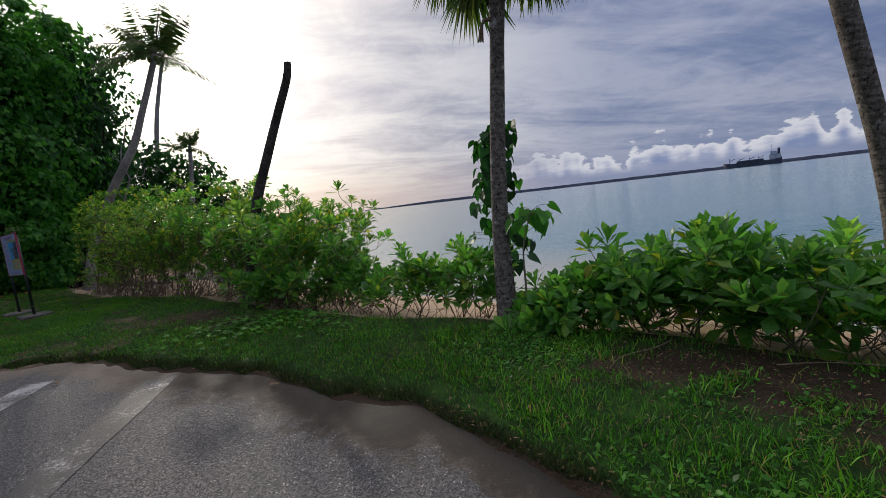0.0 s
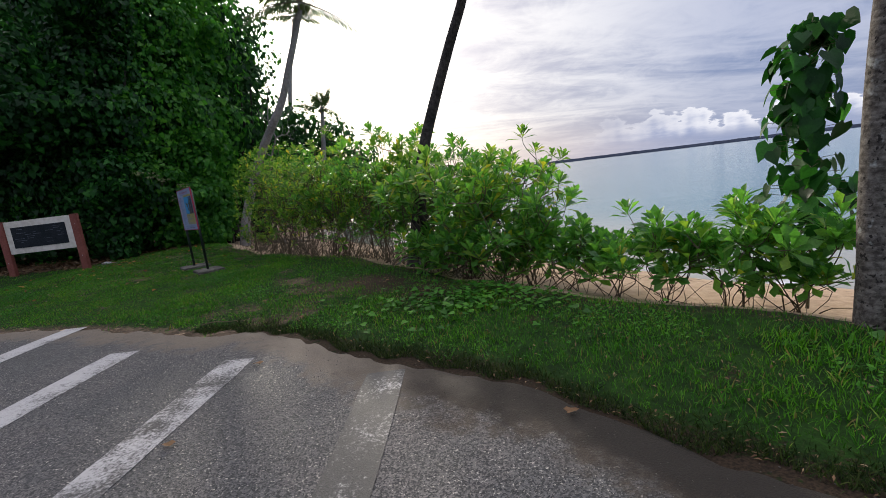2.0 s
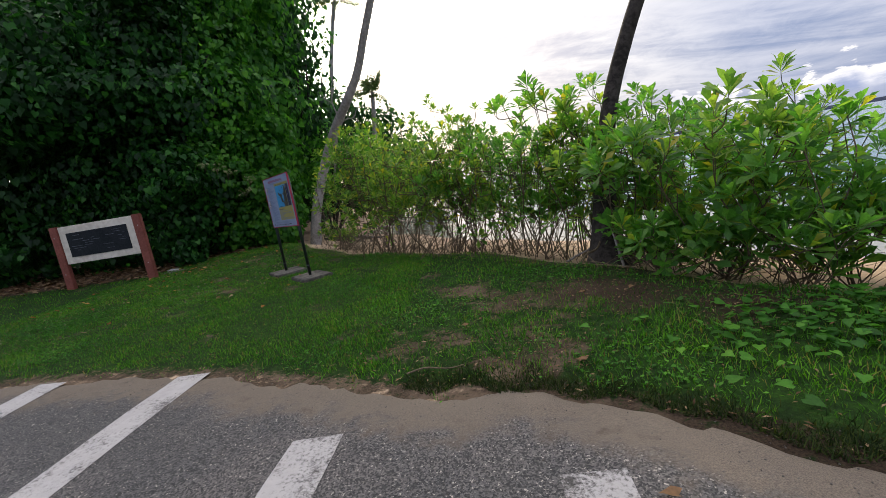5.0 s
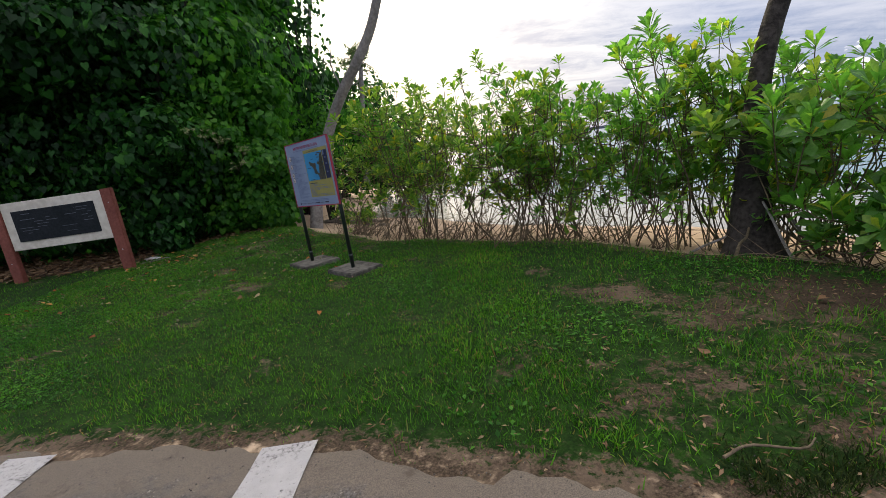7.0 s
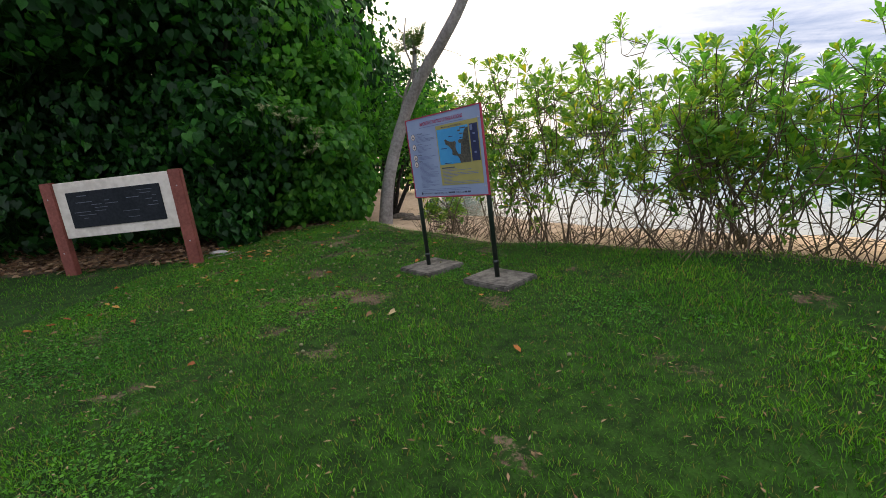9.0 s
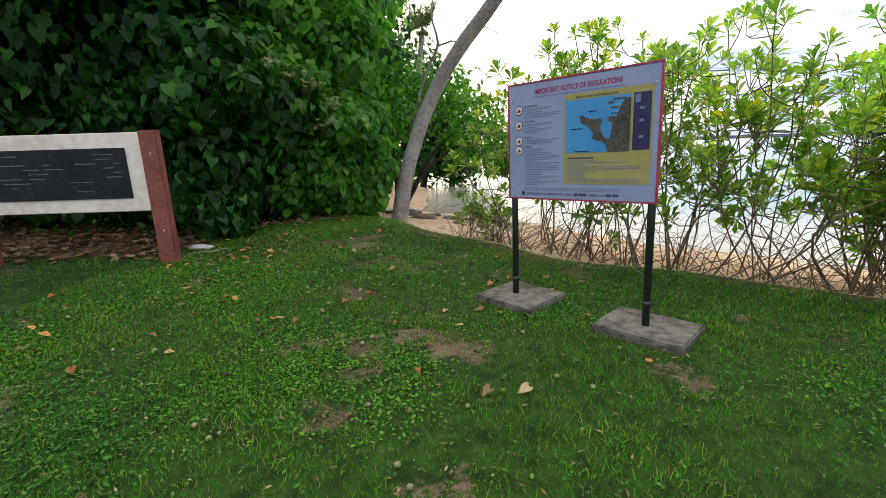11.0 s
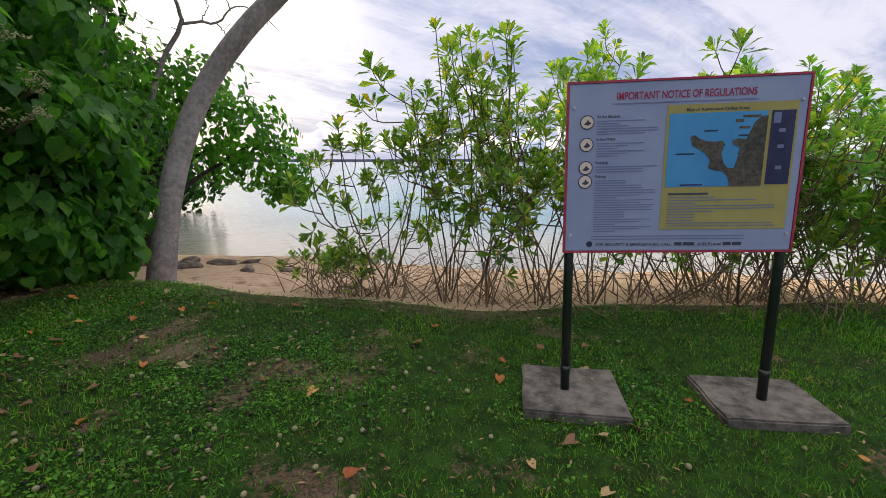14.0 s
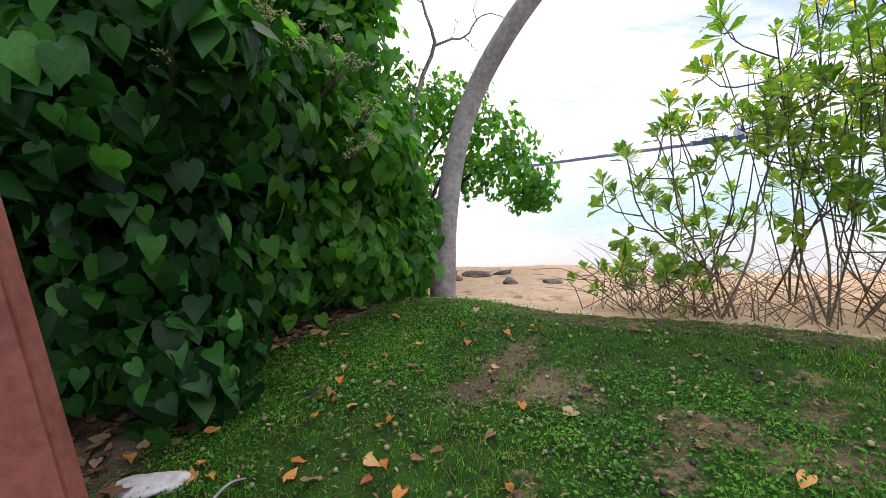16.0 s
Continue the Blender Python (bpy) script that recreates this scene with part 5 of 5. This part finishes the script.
# ---- far things ----
def breakwater():
    az = np.radians(np.linspace(-1, 78, 220))
    far = 1500.0
    v, n = [], len(az)
    for k, a in enumerate(az):
        # the left end sinks to nothing, standing in for haze
        h = 8.0 + 1.2 * noise.noise(Vector((k * 0.35, 0, 0))) - 8.0 * max(0, 1 - k / 30)
        for r, z in ((far - 12, SEA_LEVEL - 1), (far - 3, h), (far + 3, h), (far + 12, SEA_LEVEL - 1)):
            v.append((r * math.sin(a), r * math.cos(a), z))
    i = (np.arange(n - 1)[:, None] * 4 + np.arange(3)[None]).ravel()
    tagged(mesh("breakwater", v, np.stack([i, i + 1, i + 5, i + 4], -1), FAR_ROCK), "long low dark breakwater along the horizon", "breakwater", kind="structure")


def ship():
    thing = new("ship")
    a, far = radians(46.2), 1250.0
    thing.matrix_world = pose(far * math.sin(a), far * math.cos(a), SEA_LEVEL, 0, 0, -46.2) @ Matrix.Diagonal((0.98, 1, 1.5, 1))
    bm = bmesh.new()
    ring = []
    for x, w, z in ((-58, 0.5, 9), (-52, 6, 8), (-40, 9, 7), (40, 9, 7), (54, 8, 8), (57, 7, 10)):
        ring.append([bm.verts.new((x * 0.97, s * w * (0.85 if lo else 1), -1 if lo else z)) for s, lo in ((-1, True), (-1, False), (1, False), (1, True))])
    for p, q in zip(ring, ring[1:]):
        for k in range(4):
            bm.faces.new((p[k], p[(k + 1) % 4], q[(k + 1) % 4], q[k]))
    bm.faces.new(ring[0][::-1])
    bm.faces.new(ring[-1])
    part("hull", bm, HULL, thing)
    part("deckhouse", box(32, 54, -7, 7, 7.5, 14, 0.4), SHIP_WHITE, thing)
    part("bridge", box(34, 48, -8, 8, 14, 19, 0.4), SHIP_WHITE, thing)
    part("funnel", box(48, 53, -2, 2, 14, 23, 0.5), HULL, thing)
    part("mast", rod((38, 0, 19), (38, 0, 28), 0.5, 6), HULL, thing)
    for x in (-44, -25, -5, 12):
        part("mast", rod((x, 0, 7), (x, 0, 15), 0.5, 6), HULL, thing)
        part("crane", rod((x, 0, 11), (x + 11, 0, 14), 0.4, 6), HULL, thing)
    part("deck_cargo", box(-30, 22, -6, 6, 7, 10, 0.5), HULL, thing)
    tagged(thing, "long dark cargo ship on the horizon", "ship")


# ---- ground cover and litter ----
def lawn_points(rng, n, x0, x1, y0, y1, margin=0.05):
    x, y = rng.uniform(x0, x1, n), rng.uniform(y0, y1, n)
    rag = 0.16 * np.sin(x * 7.3) * np.sin(x * 3.1 + 1) + 0.1 * np.sin(x * 17)
    keep = (y > edge_y(x) + margin + 0.24 * smooth(-4.8, -2.6, x) + rag + rng.exponential(0.12, n)) & (out_by(x, y) < 0.35 + rng.normal(0, 0.15, n)) & (under_trees(x, y) < rng.normal(0.15, 0.2, n))
    patch = np.sin(x * 5.1 + np.sin(y * 3.3) * 2) * np.sin(y * 4.7 + x) * 0.3 + np.sin(x * 13 + y * 3) * np.sin(y * 11.7) * 0.15
    keep &= rng.uniform(0, 1, n) > smooth(0.2, 0.75, dirt_at(x, y) + patch) * (0.74 + 0.2 * smooth(1.0, 2.0, x))
    return x[keep], y[keep]


def clear_of_slabs(x, y):
    ok = np.ones(len(x), bool)
    for cx, cy in ((-8.685, 12.73), (-7.825, 11.9)):
        a = radians(-46.5)
        lx, ly = (x - cx) * math.cos(a) + (y - cy) * math.sin(a), -(x - cx) * math.sin(a) + (y - cy) * math.cos(a)
        ok &= (np.abs(lx) > 0.33) | (np.abs(ly) > 0.31)
    return ok


def grass():
    rng = np.random.default_rng(12)
    blade = (np.array([(-0.055, 0, 0), (0.055, 0, 0), (-0.04, 0.22, 0.55), (0.04, 0.22, 0.55), (0, 0.62, 0.95)]), [np.array([(2, 3, 4)]), np.array([(0, 1, 3, 2)])])
    chunks = []
    for n, x0, x1, y0, y1, lo, hi in ((250000, -13.5, -5.5, 7.4, 18.0, 0.02, 0.045), (120000, -6.5, 4.5, 1.0, 12.5, 0.03, 0.065), (18000, 0.6, 4.6, -0.5, 5.5, 0.04, 0.11), (26000, -24, -13.0, 8.0, 15.2, 0.03, 0.06), (30000, -7.5, 0.5, 4.0, 8.6, 0.03, 0.07)):
        x, y = lawn_points(rng, n, x0, x1, y0, y1)
        ok = clear_of_slabs(x, y)
        x, y = x[ok], y[ok]
        z, t, w = turns(rng, len(x), rng.normal(0, 0.38, len(x)))
        tuft = 0.7 + 0.6 * (np.sin(x * 3.7 + 1.3 * np.sin(y * 2.9)) * np.sin(y * 3.1 + x) * 0.5 + 0.5)
        chunks.append(scatter(blade, z @ t @ w, np.stack([x, y, height(x, y) - 0.004], -1), rng.uniform(lo, hi, len(x)) * tuft))
    # ragged fringe creeping over the edge of the asphalt
    n = 14000
    x = rng.uniform(-5.2, 1.3, n)
    y = edge_y(x) + np.abs(rng.normal(0, 0.17, n)) + 0.1 * np.sin(x * 9.0) * np.sin(x * 3.7) + 0.03
    z, t, w = turns(rng, n, rng.normal(0.5, 0.4, n))
    tagged(mesh("edge_grass", *scatter(blade, z @ t @ w, np.stack([x, y, height(x, y) - 0.004], -1), rng.uniform(0.025, 0.07, n)), SHADE_GRASS), "shade-dark grass along the edge of the asphalt", "grass", kind="stuff")
    tagged(mesh("grass", *join(chunks), GRASS), "short green grass of the lawn with longer tufts", "grass", kind="stuff")
    chunks = []
    for n, x0, x1, y0, y1, s in ((170000, -13.4, -6.6, 8.6, 17.8, 0.024), (26000, -6.5, 0.8, 5.4, 10.4, 0.034), (12000, 0.8, 3.8, 1.5, 5.5, 0.045)):
        x, y = lawn_points(rng, n, x0, x1, y0, y1)
        keep = (np.sin(x * 1.9 + 2) * np.sin(y * 2.3 + x * 0.6) + rng.normal(0, 0.45, len(x)) > -0.1 + 0.9 * smooth(-10.2, -8.8, x) * smooth(-6.0, -7.0, x) + 0.5 * smooth(11.0, 9.5, y)) & clear_of_slabs(x, y)
        x, y = x[keep], y[keep]
        z, t, w = turns(rng, len(x), rng.normal(0.3, 0.5, len(x)))
        chunks.append(scatter((small_leaf()[0] * (1.4, 1, 1), small_leaf()[1]), z @ t @ w, np.stack([x, y, height(x, y) + rng.uniform(0.006, 0.04, len(x))], -1), rng.uniform(0.4, 1.5, len(x)) * s))
    n = 520
    x, y = rng.normal(-1.5, 0.75, n), rng.normal(7.35, 0.42, n)
    ok = out_by(x, y) < 0.2
    x, y = x[ok], y[ok]
    z, t, w = turns(rng, len(x), rng.uniform(0.0, 0.5, len(x)))
    chunks.append(scatter(heart_leaf(), z @ t @ w, np.stack([x, y, height(x, y) + rng.uniform(0.03, 0.1, len(x))], -1), rng.uniform(0.05, 0.095, len(x))))
    tagged(mesh("ground_weeds", *join(chunks), WEED), "small broad-leaved weeds among the grass", "weeds", kind="stuff")


def litter():
    rng = np.random.default_rng(44)
    # dry leaf litter under the trees and along the bank
    n = 9000
    x, y = rng.uniform(-20, -10.8, n), rng.uniform(14.2, 19.5, n)
    ok = (under_trees(x, y) > rng.normal(0.15, 0.3, n)) & (out_by(x, y) < 0.6)
    x, y = x[ok], y[ok]
    z, t, w = turns(rng, len(x), rng.normal(0, 0.3, len(x)))
    v, f = scatter(heart_leaf(), z @ t @ w, np.stack([x, y, height(x, y) + rng.uniform(0.01, 0.05, len(x))], -1), rng.uniform(0.05, 0.12, len(x)))
    tagged(mesh("leaf_litter", v, f, BROWN_LEAF), "dry brown leaf litter under the trees", "leaf litter", kind="stuff")
    # crumbs of dry leaf and straw among the grass
    n = 48000
    x, y = rng.uniform(-13.3, 3.6, n), rng.uniform(1.5, 17.6, n)
    ok = (y > edge_y(x) + 0.02) & (out_by(x, y) < 0.3) & (rng.uniform(0, 1, n) < 0.22 + dirt_at(x, y) + 0.45 * smooth(-9.5, -12.0, x)) & clear_of_slabs(x, y)
    x, y = x[ok], y[ok]
    z, t, w = turns(rng, len(x), rng.normal(0, 0.25, len(x)))
    v, f = scatter((small_leaf()[0] * (0.7, 1, 1), small_leaf()[1]), z @ t @ w, np.stack([x, y, height(x, y) + rng.uniform(0.006, 0.03, len(x))], -1), rng.uniform(0.015, 0.055, len(x)))
    tagged(mesh("dry_crumbs", v, f, BROWN_LEAF), "crumbs of dry brown leaf and straw on the lawn", "leaf litter", kind="stuff")
    # single fallen leaves
    shapes = []
    for k in range(6):
        hv, hf = heart_leaf()
        hv = hv * (rng.uniform(0.7, 1.0), 1, 1)
        hv[:, :2] += rng.normal(0, 0.05, (len(hv), 2))
        hv[:, 2] += rng.normal(0, 0.08, len(hv)) + 0.5 * (hv[:, 0] ** 2) * rng.uniform(0.3, 1.6) + 0.16 * (hv[:, 1] - 0.5) ** 2 * rng.uniform(0.5, 2)
        shapes.append((hv - (0, 0.45, hv[:, 2].min()), hf))
    made = []
    for k, (hv, hf) in enumerate(shapes):
        o = mesh("fallen_leaf", hv * 0.078, hf, DEAD_LEAF if k < 4 else BROWN_LEAF)
        tagged(o, "curled orange fallen leaf on the grass" if k < 4 else "dry brown fallen leaf on the grass", "fallen leaf", "fallen leaves on the lawn")
        made.append(o)
    spots = []
    while len(spots) < 165:
        x, y = rng.uniform(-13.4, -7.6), rng.uniform(9.5, 17.3)
        near = math.exp(-((x + 12.6) ** 2 + (y - 14.5) ** 2) / 4.0) + 0.16 * (y > 11) + 0.03
        if rng.uniform(0, 1) < near and float(out_by(x, y)) < -0.1 and clear_of_slabs(np.array([x]), np.array([y]))[0] and float(under_trees(x, y)) < 0.1:
            spots.append((x, y))
    for k, (x, y) in enumerate(spots):
        src = made[int(rng.integers(0, len(made)))]
        m = pose(x, y, float(height(x, y)) + 0.018, rng.uniform(-14, 14), rng.uniform(-14, 14), rng.uniform(0, 360))
        if k < len(made):
            made[k].matrix_world = m
        else:
            o = copy_thing(src, m)
            s = rng.uniform(0.7, 1.15)
            o.scale = (s, s, s)
    for x, y in ((-1.05, 4.54), (-3.79, 4.51), (-3.84, 7.16), (-2.95, 8.71), (-3.47, 8.76), (-4.75, 8.19), (-3.76, 5.8)):
        copy_thing(made[5], pose(x, y, float(height(x, y)) + 0.03, 4, 8, x * 77))
    # fallen fruits
    nut = part("fallen_fruit", lump((0.015, 0.015, 0.0135), 3, 2, 0.12), NUT, None, "", True)
    tagged(nut, "small round pale green fallen fruit on the grass", "fruit", "fallen fruits on the lawn")
    spots = []
    while len(spots) < 230:
        x, y = rng.uniform(-13.0, -7.4), rng.uniform(9.6, 17.4)
        near = 0.75 * math.exp(-((x + 11.4) ** 2 + (y - 14.4) ** 2) / 5.5) + 0.06
        if rng.uniform(0, 1) < near and float(out_by(x, y)) < -0.1 and clear_of_slabs(np.array([x]), np.array([y]))[0]:
            spots.append((x, y))
    for k, (x, y) in enumerate(spots):
        m = pose(x, y, float(height(x, y)) + 0.017, 0, 0, 40 * k)
        if k == 0:
            nut.matrix_world = m
        else:
            o = copy_thing(nut, m)
            s = rng.uniform(0.75, 1.25)
            o.scale = (s, s, s)
    rot = part("rotten_fruit", lump((0.015, 0.015, 0.011), 5, 2, 0.3), ROTTEN, None, "", True)
    tagged(rot, "small black rotten fruit on bare earth", "fruit", "rotten fruits on the lawn")
    spots = []
    while len(spots) < 150:
        x, y = rng.normal(-10.5, 0.9), rng.normal(14.6, 1.1)
        if float(out_by(x, y)) < -0.1 and clear_of_slabs(np.array([x]), np.array([y]))[0] and float(under_trees(x, y)) < 0:
            spots.append((x, y))
    for k, (x, y) in enumerate(spots):
        m = pose(x, y, float(height(x, y)) + 0.012, 0, 0, 51 * k)
        if k == 0:
            rot.matrix_world = m
        else:
            o = copy_thing(rot, m)
            s = rng.uniform(0.7, 1.3)
            o.scale = (s, s, s)
    x, y = -8.55, 12.66
    copy_thing(nut, pose(x, y, float(height(x, y)) + 0.105))
    # flat pale stone, sticks
    stone = part("flat_stone", lump((0.2, 0.11, 0.045), 8, 3, 0.45), PALE_STONE, None, "", True)
    stone.matrix_world = pose(-13.0, 15.0, float(height(-13.0, 15.0)) + 0.015, 0, 0, -12)
    tagged(stone, "flat white limestone lying at the lawn's edge", "stone")
    t = Tubes()
    t.add(curve([(0, 0, 0.0), (0.12, 0.06, 0.01), (0.3, 0.05, 0.012), (0.42, 0.16, 0.02), (0.5, 0.17, 0.01)], 14), np.linspace(0.011, 0.005, 14), 6)
    stick = t.mesh("fallen_stick", GREY_BARK)
    stick.matrix_world = pose(-12.95, 14.55, float(height(-12.95, 14.55)) + 0.02, 0, 0, 10)
    tagged(stick, "bleached crooked fallen stick on the grass", "stick", "fallen sticks")
    for x, y, r, s in ((-5.2, 7.25, 4, 0.75), (-2.6, 9.6, 130, 1.4), (3.3, 3.0, -30, 1.8), (3.0, 3.9, 200, 1.6)):
        t = Tubes()
        t.add(curve([(0, 0, 0), (0.2 * s, 0.03, 0.015), (0.45 * s, -0.05, 0.02), (0.62 * s, 0.02, 0.0)], 12), np.linspace(0.009, 0.004, 12), 5)
        o = t.mesh("fallen_stick", TWIG)
        o.matrix_world = pose(x, y, float(height(x, y)) + 0.03, 0, 0, r)
        tagged(o, "dry brown fallen stick on the ground", "stick", "fallen sticks")
    # loose grit where the asphalt meets the lawn
    blob = lump((1, 1, 0.7), 2, 1, 0.3)
    bits = np.array([v.co for v in blob.verts])
    faces = np.array([[v.index for v in f.verts] for f in blob.faces])
    blob.free()
    n = 1800
    x = rng.uniform(-11.5, 0.9, n)
    y = edge_y(x) + rng.normal(-0.25, 0.45, n)
    z, t, w = turns(rng, n, rng.uniform(0, 1, n))
    v, f = scatter((bits, [faces]), z @ t @ w, np.stack([x, y, height(x, y) + 0.017], -1), rng.uniform(0.002, 0.006, n))
    tagged(mesh("grit", v, f, CONCRETE), "loose pale grit along the edge of the asphalt", "gravel", kind="stuff")
    # rocks and driftwood on the beach
    for k, (x, y, sx, sy, sz) in enumerate(((-10.5, 21.3, 0.5, 0.2, 0.12), (-9.9, 20.6, 0.4, 0.18, 0.1), (-9.6, 21.6, 0.3, 0.2, 0.07), (-9.1, 20.9, 0.4, 0.25, 0.06), (-9.7, 20.6, 0.22, 0.16, 0.08), (-8.6, 20.7, 0.2, 0.14, 0.05), (-10.2, 21.9, 0.25, 0.2, 0.08), (-9.0, 19.4, 0.22, 0.12, 0.05), (-8.4, 19.0, 0.18, 0.12, 0.05))):
        o = part("beach_rock", lump((sx, sy, sz), k + 1, 2, 0.6), ROCK, None, "", True)
        o.matrix_world = pose(x, y, float(height(x, y)) + sz * 0.3, 0, 0, 37 * k)
        tagged(o, "flat brown rock lying on the sandy beach", "rock", "rocks on the beach")


build_land()
for line in ((-2.42, 0.4, 5.4, FADED_LINE), (-4.05, 1.2, 6.0, HALF_FADED_LINE), (-5.67, 2.0, 6.5), (-7.41, 3.0, 7.76), (-9.12, 3.8, 7.93), (-10.8, 4.0, 8.15), (-12.45, 4.2, 8.25)):
    parking_line(*line)
notice_board()
plaque_sign()
fan_palm()
broken_palm()
leaning_side_palm()
leaning_coconut()
coconut_palm([(-15.6, 37.7, 0.2), (-14.9, 37.7, 5), (-14.2, 37.6, 9.7), (-13.6, 37.7, 12.5), (-12.9, 37.7, 15.0)], (0.24, 0.17, 0.15, 0.13), 2.6, 15, GREY_BARK, "tall thin coconut palm far along the shore", 17)
coconut_palm([(-10.8, 31.0, 0.2), (-10.4, 31.0, 3.5), (-9.97, 31.0, 6.9)], (0.2, 0.15, 0.12), 2.0, 16, GREY_BARK, "short coconut palm among the far shore trees", 19)
beach_tree()
hedge()
sapling(2.3, 7.0, 3.25, 230, "slender sapling with drooping heart-shaped leaves beside the palm", 2, (0.15, 0.2))
sapling(2.0, 5.36, 1.5, 22, "thin young sapling with drooping yellow-green leaves", 6, (0.28, 0.2), 0.78)
broadleaf_thicket()
flower_sprays()
far_trees()
breakwater()
ship()
grass()
litter()
